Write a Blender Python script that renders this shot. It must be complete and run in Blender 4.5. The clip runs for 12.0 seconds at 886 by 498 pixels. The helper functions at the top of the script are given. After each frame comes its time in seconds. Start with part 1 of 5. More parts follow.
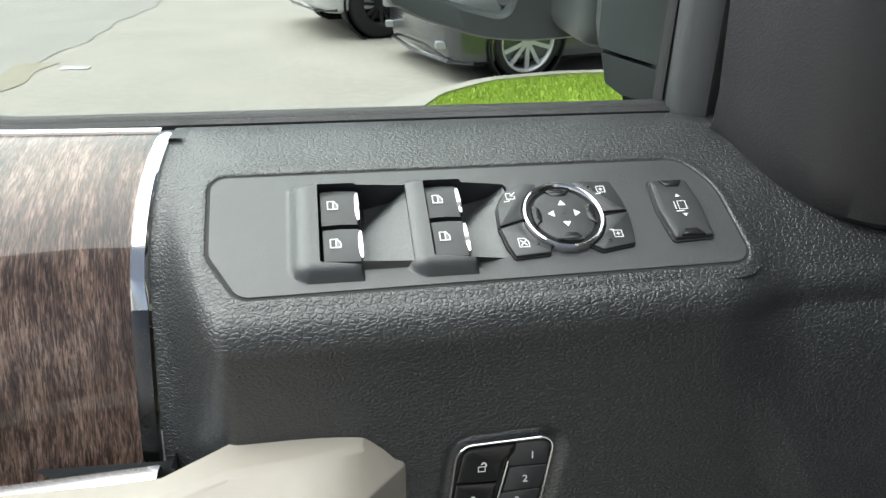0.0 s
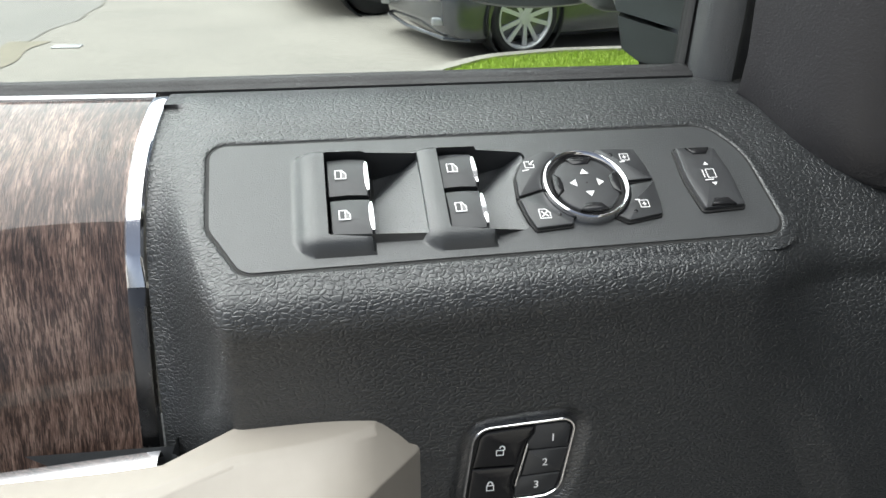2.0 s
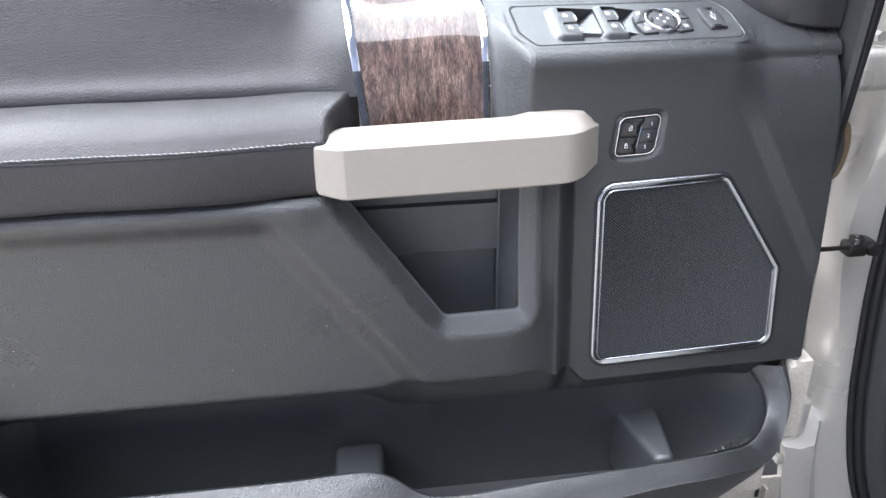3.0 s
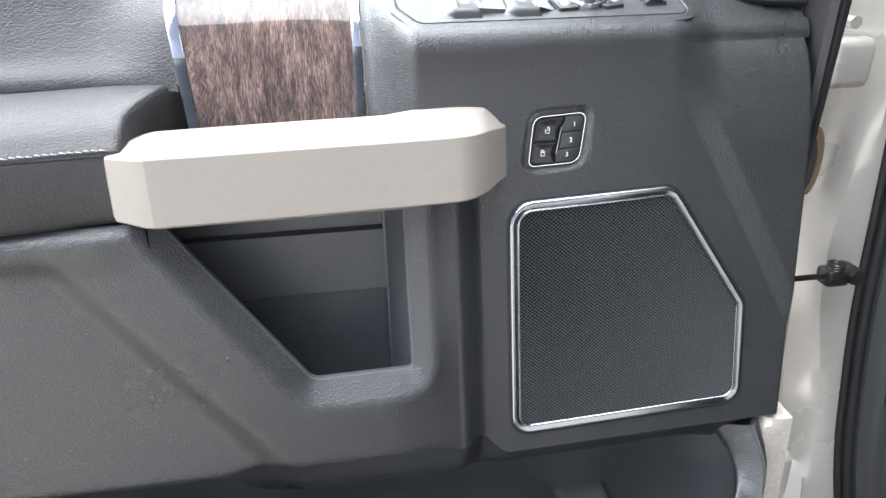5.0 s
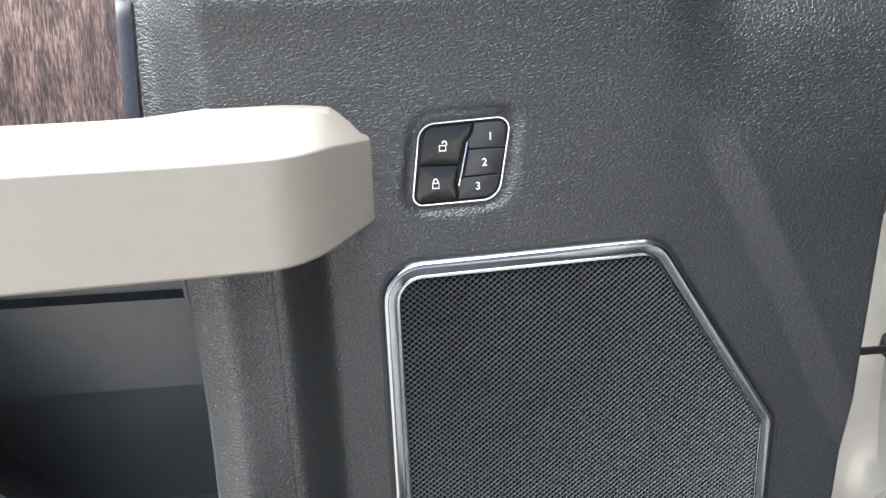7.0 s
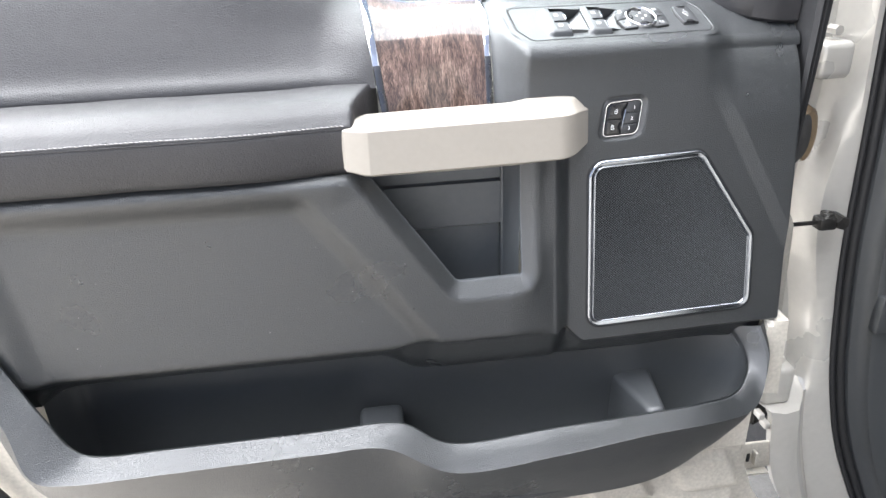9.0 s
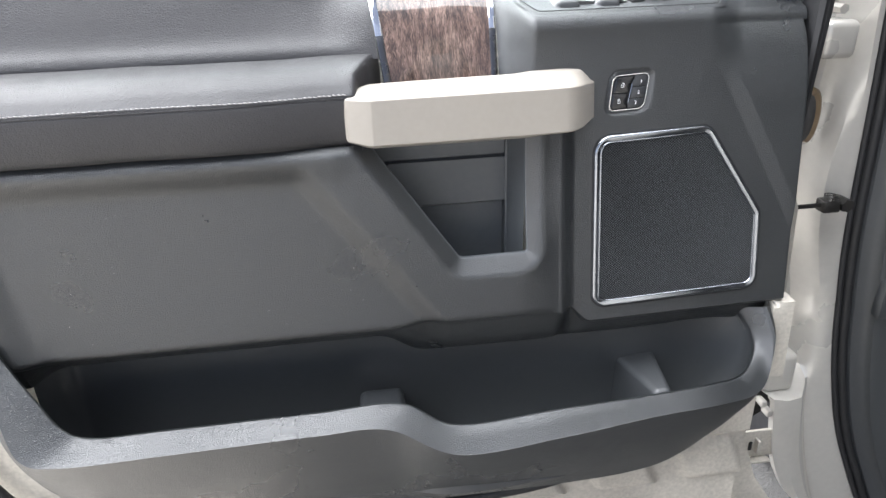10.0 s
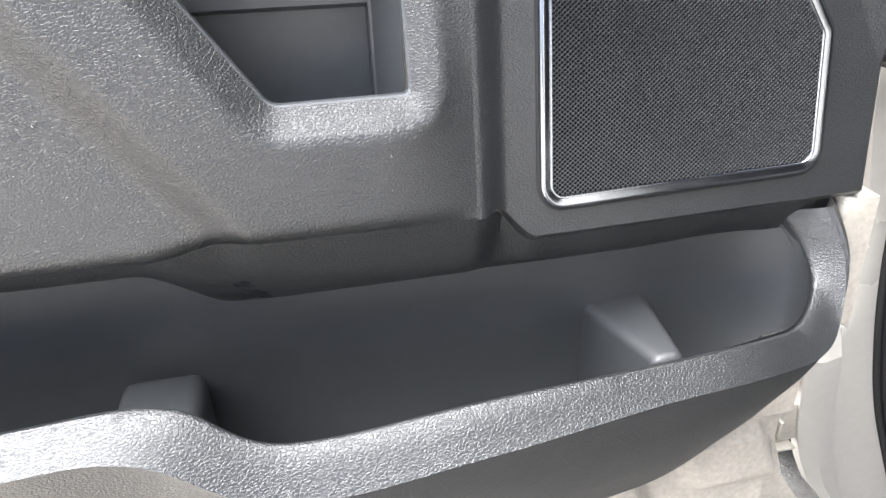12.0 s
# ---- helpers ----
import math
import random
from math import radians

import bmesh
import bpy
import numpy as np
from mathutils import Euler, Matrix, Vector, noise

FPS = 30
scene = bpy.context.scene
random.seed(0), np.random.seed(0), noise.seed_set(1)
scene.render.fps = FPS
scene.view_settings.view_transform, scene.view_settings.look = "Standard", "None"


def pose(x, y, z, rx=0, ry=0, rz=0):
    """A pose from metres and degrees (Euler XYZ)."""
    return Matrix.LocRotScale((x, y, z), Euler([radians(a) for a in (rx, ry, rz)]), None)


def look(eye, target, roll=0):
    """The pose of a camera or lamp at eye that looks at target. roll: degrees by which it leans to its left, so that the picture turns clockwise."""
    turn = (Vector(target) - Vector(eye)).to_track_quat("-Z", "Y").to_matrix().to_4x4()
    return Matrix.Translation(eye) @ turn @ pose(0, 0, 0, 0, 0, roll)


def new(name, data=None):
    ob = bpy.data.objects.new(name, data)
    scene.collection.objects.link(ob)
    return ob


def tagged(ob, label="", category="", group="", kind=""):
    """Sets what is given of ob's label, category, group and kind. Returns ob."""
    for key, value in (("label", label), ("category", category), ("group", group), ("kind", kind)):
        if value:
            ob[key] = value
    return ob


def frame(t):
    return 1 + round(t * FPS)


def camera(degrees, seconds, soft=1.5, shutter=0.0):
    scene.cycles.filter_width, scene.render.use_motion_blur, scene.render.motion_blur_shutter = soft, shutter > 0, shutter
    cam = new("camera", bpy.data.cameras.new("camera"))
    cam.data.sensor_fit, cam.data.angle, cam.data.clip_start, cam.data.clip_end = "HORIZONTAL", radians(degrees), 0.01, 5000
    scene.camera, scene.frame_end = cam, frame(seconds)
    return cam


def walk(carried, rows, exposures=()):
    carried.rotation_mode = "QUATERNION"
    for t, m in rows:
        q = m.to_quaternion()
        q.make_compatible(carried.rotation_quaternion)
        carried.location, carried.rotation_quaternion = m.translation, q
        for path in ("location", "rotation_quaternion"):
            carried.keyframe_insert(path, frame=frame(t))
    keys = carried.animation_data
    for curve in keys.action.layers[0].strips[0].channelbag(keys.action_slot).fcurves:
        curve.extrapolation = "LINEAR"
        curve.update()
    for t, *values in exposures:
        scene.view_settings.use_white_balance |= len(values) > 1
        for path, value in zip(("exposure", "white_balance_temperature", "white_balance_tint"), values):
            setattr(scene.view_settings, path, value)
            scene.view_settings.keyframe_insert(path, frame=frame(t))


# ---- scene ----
cam = camera(67.0, 12.0)
PATH = [
    (0, (0.002, 0.033, 1.497), (0.204, 1.802, 0.586), 0.9),
    (0.5, (0.036, 0.1, 1.488), (0.221, 1.846, 0.531), 0.8),
    (1, (0.04, 0.107, 1.486), (0.205, 1.844, 0.509), 0.6),
    (1.5, (0.039, 0.105, 1.485), (0.205, 1.839, 0.502), 0.6),
    (2, (-0.004, 0.048, 1.486), (0.205, 1.787, 0.522), 0.8),
    (2.2, (-0.047, -0.025, 1.488), (0.14, 1.721, 0.532), -0.0),
    (2.5, (-0.121, -0.152, 1.483), (0.066, 1.621, 0.577), -0.5),
    (3, (-0.218, -0.39, 1.48), (-0.028, 1.382, 0.572), -1.0),
    (3.2, (-0.249, -0.479, 1.484), (-0.067, 1.301, 0.59), -1.3),
    (4.8, (-0.15, -0.315, 1.419), (0.119, 1.492, 0.604), -1.3),
    (5, (-0.112, -0.256, 1.412), (0.144, 1.547, 0.586), -1.3),
    (5.5, (-0.026, -0.135, 1.379), (0.207, 1.67, 0.549), -1.1),
    (6, (0.013, -0.071, 1.367), (0.209, 1.733, 0.527), -1.4),
    (6.5, (0.019, -0.057, 1.365), (0.189, 1.75, 0.524), -1.1),
    (6.7, (0.02, -0.055, 1.365), (0.185, 1.75, 0.52), -1.1),
    (8.3, (-0.111, -0.218, 1.433), (0.086, 1.566, 0.55), -1.6),
    (8.5, (-0.15, -0.297, 1.449), (0.029, 1.494, 0.576), -1.9),
    (9, (-0.243, -0.494, 1.474), (-0.051, 1.302, 0.616), -2.3),
    (9.5, (-0.276, -0.546, 1.471), (-0.069, 1.257, 0.632), -2.0),
    (10, (-0.259, -0.49, 1.437), (-0.037, 1.309, 0.591), -1.9),
    (10.5, (-0.217, -0.35, 1.334), (0.03, 1.436, 0.47), -1.7),
    (11, (-0.177, -0.247, 1.234), (0.088, 1.544, 0.383), -1.8),
    (11.5, (-0.147, -0.187, 1.196), (0.133, 1.587, 0.316), -2.0),
    (12, (-0.137, -0.185, 1.198), (0.222, 1.556, 0.281), -1.8),
]
EXPOSURES = [(0, 0.95, 6300, 3), (2, 0.95, 6300, 6), (2.5, 1.15, 6050, 11), (3.0, 2.05, 5850, 12), (3.3, 2.05, 5850, 12), (5, 2.2, 6000, 10), (6, 2.1, 6080, 9), (6.7, 2.25, 6080, 8), (8.3, 2.4, 6080, 9), (9.0, 2.45, 6100, 10), (9.5, 2.25, 6130, 11), (10, 2.1, 6080, 10), (10.5, 2.4, 6030, 8), (11, 2.85, 6130, 8), (12, 2.95, 6280, 11)]
walk(cam, [(t, look(eye, target, roll)) for t, eye, target, roll in PATH], EXPOSURES)

from mathutils import geometry

# ---- world, sun and exposure ----
world = bpy.data.worlds.new("sky")
scene.world = world
world.use_nodes = True
_n = world.node_tree.nodes
_l = world.node_tree.links
_sky = _n.new("ShaderNodeTexSky")
_sky.sky_type = "NISHITA"
_sky.sun_disc = False
_sky.sun_elevation, _sky.sun_rotation = radians(55), radians(295)
_sky.dust_density, _sky.air_density, _sky.ozone_density = 3.0, 0.45, 0.3
_grey = _n.new("ShaderNodeHueSaturation")
_grey.inputs["Saturation"].default_value = 0.55
_l.new(_sky.outputs[0], _grey.inputs["Color"])
_l.new(_grey.outputs[0], _n["Background"].inputs[0])
_n["Background"].inputs[1].default_value = 0.10

sun = new("sun", bpy.data.lights.new("sun", "SUN"))
sun.data.energy, sun.data.angle, sun.data.color = 4.4, radians(96), (1.0, 0.985, 0.955)
sun.matrix_world = look((-1.5, 1.2, 4.8), (0, 0.3, 1.0))


# ---- materials ----
def material(name, color, rough=0.5, metal=0.0, var=0.0, var_scale=20.0, bump=None, coat=0.0, spec=0.5, wear=0.0):
    """A principled surface. var: colour drift at two scales. bump: list of (kind, scale, distance)."""
    m = bpy.data.materials.new(name)
    m.use_nodes = True
    n, l = m.node_tree.nodes, m.node_tree.links
    b = n["Principled BSDF"]
    b.inputs["Base Color"].default_value = (*color, 1)
    b.inputs["Roughness"].default_value = rough
    b.inputs["Metallic"].default_value = metal
    b.inputs["Coat Weight"].default_value = coat
    b.inputs["Coat Roughness"].default_value = 0.12
    b.inputs["Specular IOR Level"].default_value = spec
    tc = n.new("ShaderNodeTexCoord")
    if var:
        big, small = n.new("ShaderNodeTexNoise"), n.new("ShaderNodeTexNoise")
        big.inputs["Scale"].default_value, small.inputs["Scale"].default_value = var_scale, var_scale * 14
        big.inputs["Detail"].default_value = 5
        add = n.new("ShaderNodeMath")
        add.operation = "ADD"
        ramp = n.new("ShaderNodeMapRange")
        ramp.inputs["From Min"].default_value, ramp.inputs["From Max"].default_value = 0.6, 1.4
        ramp.inputs["To Min"].default_value, ramp.inputs["To Max"].default_value = 1 - var, 1 + var
        mul = n.new("ShaderNodeVectorMath")
        mul.operation = "SCALE"
        mul.inputs[0].default_value = color
        for t in (big, small):
            l.new(tc.outputs["Object"], t.inputs["Vector"])
        l.new(big.outputs[0], add.inputs[0]), l.new(small.outputs[0], add.inputs[1])
        l.new(add.outputs[0], ramp.inputs["Value"]), l.new(ramp.outputs[0], mul.inputs["Scale"])
        l.new(mul.outputs[0], b.inputs["Base Color"])
        rr = n.new("ShaderNodeMapRange")
        rr.inputs["From Min"].default_value, rr.inputs["From Max"].default_value = 0.3, 0.7
        rr.inputs["To Min"].default_value, rr.inputs["To Max"].default_value = max(0.02, rough - 0.05 - wear), min(1, rough + 0.05 + wear)
        l.new(big.outputs[0], rr.inputs["Value"]), l.new(rr.outputs[0], b.inputs["Roughness"])
    last = None
    for kind, scale, dist in bump or ():
        bp = n.new("ShaderNodeBump")
        bp.inputs["Strength"].default_value = 1.0
        bp.inputs["Distance"].default_value = dist
        if kind == "cell":
            # pebbled leather: rounded islands between creases, bent by noise
            warp = n.new("ShaderNodeTexNoise")
            warp.inputs["Scale"].default_value = scale * 0.9
            mix = n.new("ShaderNodeVectorMath")
            mix.operation = "MULTIPLY_ADD"
            mix.inputs[1].default_value = (0.85 / scale,) * 3
            t = n.new("ShaderNodeTexVoronoi")
            t.feature = "DISTANCE_TO_EDGE"
            t.inputs["Scale"].default_value = scale
            wide = n.new("ShaderNodeMapping")
            wide.inputs["Scale"].default_value = (0.62, 1.0, 1.0)
            l.new(tc.outputs["Object"], warp.inputs["Vector"]), l.new(tc.outputs["Object"], wide.inputs["Vector"])
            l.new(warp.outputs["Color"], mix.inputs[0]), l.new(wide.outputs[0], mix.inputs[2])
            l.new(mix.outputs[0], t.inputs["Vector"])
            mr = n.new("ShaderNodeMapRange")
            mr.interpolation_type = "SMOOTHSTEP"
            mr.inputs["From Max"].default_value = 0.24
            l.new(t.outputs[0], mr.inputs["Value"])
            l.new(mr.outputs[0], bp.inputs["Height"])
        else:
            t = n.new("ShaderNodeTexNoise")
            t.inputs["Scale"].default_value = scale
            t.inputs["Detail"].default_value = 4
            l.new(tc.outputs["Object"], t.inputs["Vector"])
            l.new(t.outputs[0], bp.inputs["Height"])
        if last:
            l.new(last.outputs[0], bp.inputs["Normal"])
        last = bp
    if last:
        l.new(last.outputs[0], b.inputs["Normal"])
    return m


GRAIN = material("grained_black_vinyl", (0.0185, 0.0200, 0.0212), 0.33, spec=0.9, var=0.10, var_scale=9, bump=[("cell", 560, 0.00018), ("noise", 2400, 0.00005)], wear=0.03)
SOFT = material("soft_black_leather", (0.031, 0.0300, 0.0315), 0.46, spec=0.45, var=0.10, var_scale=7, bump=[("cell", 460, 0.00016), ("noise", 150, 0.0002)], wear=0.03)
PLAIN = material("fine_grain_black_plastic", (0.034, 0.0365, 0.039), 0.40, spec=0.85, var=0.10, var_scale=8, bump=[("noise", 1300, 0.0003)], wear=0.04)
BEZEL = material("matt_dark_grey_plastic", (0.032, 0.034, 0.0355), 0.36, spec=0.8, var=0.06, var_scale=12, bump=[("noise", 1900, 0.00016)])
INNER = material("matt_black_plastic", (0.068, 0.073, 0.078), 0.45, spec=0.6, var=0.1, var_scale=8, bump=[("noise", 1300, 0.0002)])
BUTTON = material("satin_charcoal_button", (0.032, 0.033, 0.035), 0.36, var=0.08, var_scale=30, bump=[("noise", 3000, 0.00002)])
GLOSSY = material("gloss_black_plastic", (0.010, 0.010, 0.011), 0.16, var=0.08, var_scale=30)
# near-black fill: the shade of gaps, wells and arches is put into its colour
DARK = material("black_cavity_fill", (0.006, 0.006, 0.006), 0.7, var=0.1)
CHROME = material("bright_chrome", (0.80, 0.80, 0.82), 0.10, 1.0, var=0.04, var_scale=40)
SATIN = material("dark_satin_chrome", (0.11, 0.11, 0.115), 0.28, 1.0, var=0.06, var_scale=40)
SURROUND = material("dark_chrome", (0.33, 0.35, 0.38), 0.14, 1.0, var=0.05, var_scale=40)
SAIL = material("dark_fine_grain_plastic", (0.020, 0.0195, 0.0215), 0.44, spec=0.5, var=0.08, var_scale=9, bump=[("noise", 900, 0.00025)])
WEATHERED = material("weathered_grey_black_plastic", (0.105, 0.112, 0.112), 0.42, var=0.12, var_scale=9, bump=[("noise", 900, 0.0002)])
ICON = material("white_button_print", (0.72, 0.72, 0.72), 0.5, var=0.03, var_scale=200)
ICON_GREY = material("grey_button_print", (0.16, 0.16, 0.16), 0.5, var=0.03, var_scale=200)
BEIGE = material("warm_beige_plastic", (0.288, 0.262, 0.227), 0.40, var=0.04, var_scale=10, bump=[("noise", 2200, 0.00006)], wear=0.02)
THREAD = material("pale_grey_thread", (0.33, 0.315, 0.31), 0.8, var=0.1, var_scale=300, bump=[("noise", 3000, 0.0003)])
RUBBER = material("black_rubber", (0.014, 0.014, 0.015), 0.55, var=0.15, var_scale=20, bump=[("noise", 500, 0.0003)], wear=0.05)
PAINT = material("pale_champagne_paint", (0.49, 0.47, 0.43), 0.30, 0.25, var=0.05, var_scale=6, coat=0.6, bump=[("noise", 9, 0.0006)])
DIRTY = material("dusty_champagne_paint", (0.46, 0.43, 0.375), 0.45, 0.15, var=0.22, var_scale=14, coat=0.15, wear=0.08)
STEEL = material("oily_dark_steel", (0.05, 0.048, 0.045), 0.4, 0.7, var=0.3, var_scale=60, wear=0.1)
RUST = material("rusty_zinc", (0.20, 0.145, 0.09), 0.6, 0.3, var=0.35, var_scale=90, wear=0.1)
GRILLE = material("dark_grey_grille_metal", (0.072, 0.076, 0.080), 0.42, 0.3, var=0.06, var_scale=20)
GRILLE_BACK = material("black_grille_backing", (0.004, 0.004, 0.004), 0.9, var=0.2, var_scale=400)


def wood_material():
    """Open-grain veneer under clear lacquer: fine fibres, dark pores, streaks, a curly edge towards the rear."""
    m = bpy.data.materials.new("brown_grey_open_grain_wood")
    m.use_nodes = True
    n, l = m.node_tree.nodes, m.node_tree.links
    b = n["Principled BSDF"]
    tc = n.new("ShaderNodeTexCoord")

    def noise(vector, scale, detail=2.0, rough=0.5):
        t = n.new("ShaderNodeTexNoise")
        t.inputs["Scale"].default_value, t.inputs["Detail"].default_value, t.inputs["Roughness"].default_value = scale, detail, rough
        l.new(vector, t.inputs["Vector"])
        return t

    def squeeze(vector, x, y, z):
        mp = n.new("ShaderNodeMapping")
        mp.inputs["Scale"].default_value = (x, y, z)
        l.new(vector, mp.inputs["Vector"])
        return mp.outputs[0]

    def span(value, lo, hi, to_lo=0.0, to_hi=1.0):
        r = n.new("ShaderNodeMapRange")
        for name, v in (("From Min", lo), ("From Max", hi), ("To Min", to_lo), ("To Max", to_hi)):
            r.inputs[name].default_value = v
        l.new(value, r.inputs["Value"])
        return r.outputs[0]

    def maths(op, a, c):
        k = n.new("ShaderNodeMath")
        k.operation = op
        for i, v in enumerate((a, c)):
            if isinstance(v, (int, float)):
                k.inputs[i].default_value = v
            else:
                l.new(v, k.inputs[i])
        return k.outputs[0]

    # the fibres wander, and ripple near the rear edge
    sep = n.new("ShaderNodeSeparateXYZ")
    l.new(tc.outputs["Object"], sep.inputs[0])
    drift = noise(squeeze(tc.outputs["Object"], 1, 0.5, 0.4), 26, 2).outputs[0]
    ripple = noise(squeeze(tc.outputs["Object"], 0.6, 1.0, 1.0), 210, 1).outputs[0]
    curl = maths("MULTIPLY", maths("SUBTRACT", ripple, 0.5), span(sep.outputs[0], -0.185, -0.228, 0.0006, 0.0085))
    shift = maths("ADD", curl, maths("MULTIPLY", drift, 0.010))
    comb = n.new("ShaderNodeCombineXYZ")
    l.new(maths("ADD", sep.outputs[0], shift), comb.inputs[0])
    l.new(sep.outputs[1], comb.inputs[1]), l.new(sep.outputs[2], comb.inputs[2])
    p = comb.outputs[0]
    fibre = noise(squeeze(p, 1, 0.09, 0.09), 1700, 3, 0.65).outputs[0]
    pore = span(noise(squeeze(p, 1, 0.10, 0.10), 1250, 2, 0.6).outputs[0], 0.485, 0.43)
    streak = noise(squeeze(p, 1, 0.18, 0.15), 170, 3, 0.6).outputs[0]
    cloud = noise(squeeze(tc.outputs["Object"], 1, 0.7, 0.6), 34, 3).outputs[0]
    tone = maths("ADD", maths("MULTIPLY", fibre, 0.75), maths("ADD", maths("MULTIPLY", streak, 0.75), maths("MULTIPLY", cloud, 0.45)))
    ramp = n.new("ShaderNodeValToRGB")
    e = ramp.color_ramp.elements
    e[0].position, e[0].color = 0.22, (0.014, 0.008, 0.006, 1)
    e[1].position, e[1].color = 0.86, (0.29, 0.200, 0.160, 1)
    mid = ramp.color_ramp.elements.new(0.52)
    mid.color = (0.108, 0.066, 0.052, 1)
    l.new(span(tone, 0.62, 1.32), ramp.inputs[0])
    dark = n.new("ShaderNodeMix")
    dark.data_type = "RGBA"
    l.new(maths("MULTIPLY", pore, 0.66), dark.inputs[0])
    l.new(ramp.outputs[0], dark.inputs[6])
    dark.inputs[7].default_value = (0.016, 0.010, 0.008, 1)
    l.new(dark.outputs[2], b.inputs["Base Color"])
    bp = n.new("ShaderNodeBump")
    bp.inputs["Distance"].default_value = 0.00015
    l.new(maths("SUBTRACT", fibre, pore), bp.inputs["Height"]), l.new(bp.outputs[0], b.inputs["Normal"])
    b.inputs["Roughness"].default_value = 0.5
    b.inputs["Specular IOR Level"].default_value = 0.3
    b.inputs["Coat Weight"].default_value, b.inputs["Coat Roughness"].default_value = 0.8, 0.05
    return m


WOOD = wood_material()


def glass_material(name, tint, rough=0.0):
    m = bpy.data.materials.new(name)
    m.use_nodes = True
    b = m.node_tree.nodes["Principled BSDF"]
    b.inputs["Base Color"].default_value = (*tint, 1)
    b.inputs["Transmission Weight"].default_value = 1.0
    b.inputs["Roughness"].default_value = rough
    b.inputs["IOR"].default_value = 1.02
    return m


GLASS = glass_material("lightly_tinted_glass", (0.64, 0.69, 0.675))


# ---- helpers for building ----
def smooth(v, a=0.0, b=1.0):
    t = np.clip((np.asarray(v, float) - a) / (b - a), 0, 1)
    return t * t * (3 - 2 * t)


def thing(name, label, category, base, group="", kind=""):
    ob = tagged(new(name), label, category, group, kind)
    ob.location = base
    return ob


def part(name, mesh, mat, parent=None, label="", shade=True):
    """Links mesh data (a bmesh, or verts and faces) as one object under parent."""
    me = bpy.data.meshes.new(name)
    if isinstance(mesh, bmesh.types.BMesh):
        mesh.to_mesh(me)
        mesh.free()
    else:
        me.from_pydata([tuple(map(float, v)) for v in mesh[0]], [], mesh[1])
    me.materials.append(mat)
    me.polygons.foreach_set("use_smooth", [shade] * len(me.polygons))
    if shade:
        me.set_sharp_from_angle(angle=radians(38))
    me.update()
    ob = new(name, me)
    if parent:
        ob.parent = parent
        if not parent.parent:
            ob.matrix_parent_inverse = parent.matrix_basis.inverted()
    return tagged(ob, label)


def join(*meshes):
    verts, faces = [], []
    for v, f in meshes:
        k = len(verts)
        verts += list(v)
        faces += [[i + k for i in q] for q in f]
    return verts, faces


def loft(rows, wrap=False, caps=False):
    """Quads between rows of points; wrap closes each row on itself."""
    rows = [list(r) for r in rows]
    n = len(rows[0])
    verts = [p for r in rows for p in r]
    faces = []
    for i in range(len(rows) - 1):
        for j in range(n if wrap else n - 1):
            k = (j + 1) % n
            faces.append([i * n + j, i * n + k, (i + 1) * n + k, (i + 1) * n + j])
    if caps:
        faces.append(list(range(n))[::-1])
        faces.append([(len(rows) - 1) * n + j for j in range(n)])
    return verts, faces


def curve(points, n, closed=False):
    """n points on a smooth line through the given ones."""
    p = np.array(points, float)
    m = len(p)
    out = []
    for i in range(n):
        s = i / (n if closed else n - 1) * (m if closed else m - 1)
        k = min(int(s), m - 1 if closed else m - 2)
        t = s - k
        q = [p[(k + j) % m] if closed else p[min(max(k + j, 0), m - 1)] for j in (-1, 0, 1, 2)]
        out.append(0.5 * ((2 * q[1]) + (q[2] - q[0]) * t + (2 * q[0] - 5 * q[1] + 4 * q[2] - q[3]) * t ** 2 + (3 * q[1] - q[0] - 3 * q[2] + q[3]) * t ** 3))
    return np.array(out)


def rounded(corners, n=6):
    """A closed outline with rounded corners, from (x, y, radius)."""
    out = []
    m = len(corners)
    for i, (x, y, r) in enumerate(corners):
        p = np.array((x, y), float)
        a = np.array(corners[i - 1][:2], float) - p
        b = np.array(corners[(i + 1) % m][:2], float) - p
        la, lb = np.linalg.norm(a), np.linalg.norm(b)
        a, b = a / la, b / lb
        half = math.acos(max(-0.9999, min(0.9999, float(a @ b)))) / 2
        d = min(r / math.tan(half), la * 0.49, lb * 0.49)
        r = d * math.tan(half)
        if r < 1e-6:
            out.append(p)
            continue
        mid = (a + b) / np.linalg.norm(a + b)
        c = p + mid * r / math.sin(half)
        s, e = p + a * d - c, p + b * d - c
        a0, a1 = math.atan2(s[1], s[0]), math.atan2(e[1], e[0])
        turn = (a1 - a0 + math.pi) % (2 * math.pi) - math.pi
        for k in range(n + 1):
            w = a0 + turn * k / n
            out.append(c + r * np.array((math.cos(w), math.sin(w))))
    return np.array(out)


def area(poly):
    x, y = poly[:, 0], poly[:, 1]
    return 0.5 * float(np.sum(x * np.roll(y, -1) - y * np.roll(x, -1)))


def offset(poly, d):
    """The outline moved outwards by d."""
    p = np.array(poly, float)
    s = 1 if area(p) > 0 else -1
    e = np.roll(p, -1, 0) - p
    e /= np.linalg.norm(e, axis=1)[:, None] + 1e-12
    nrm = np.stack((e[:, 1], -e[:, 0]), 1) * s
    b = nrm + np.roll(nrm, 1, 0)
    b /= np.sum(b * np.roll(nrm, 1, 0), axis=1)[:, None] + 1e-9
    return p + b * d


def ring(poly, profile, m):
    """Sweeps a profile of (outward offset, height) round an outline, in the frame m."""
    rows = []
    for d, h in profile:
        rows.append([m @ Vector((x, y, h)) for x, y in offset(poly, d)])
    return loft(rows, wrap=True)


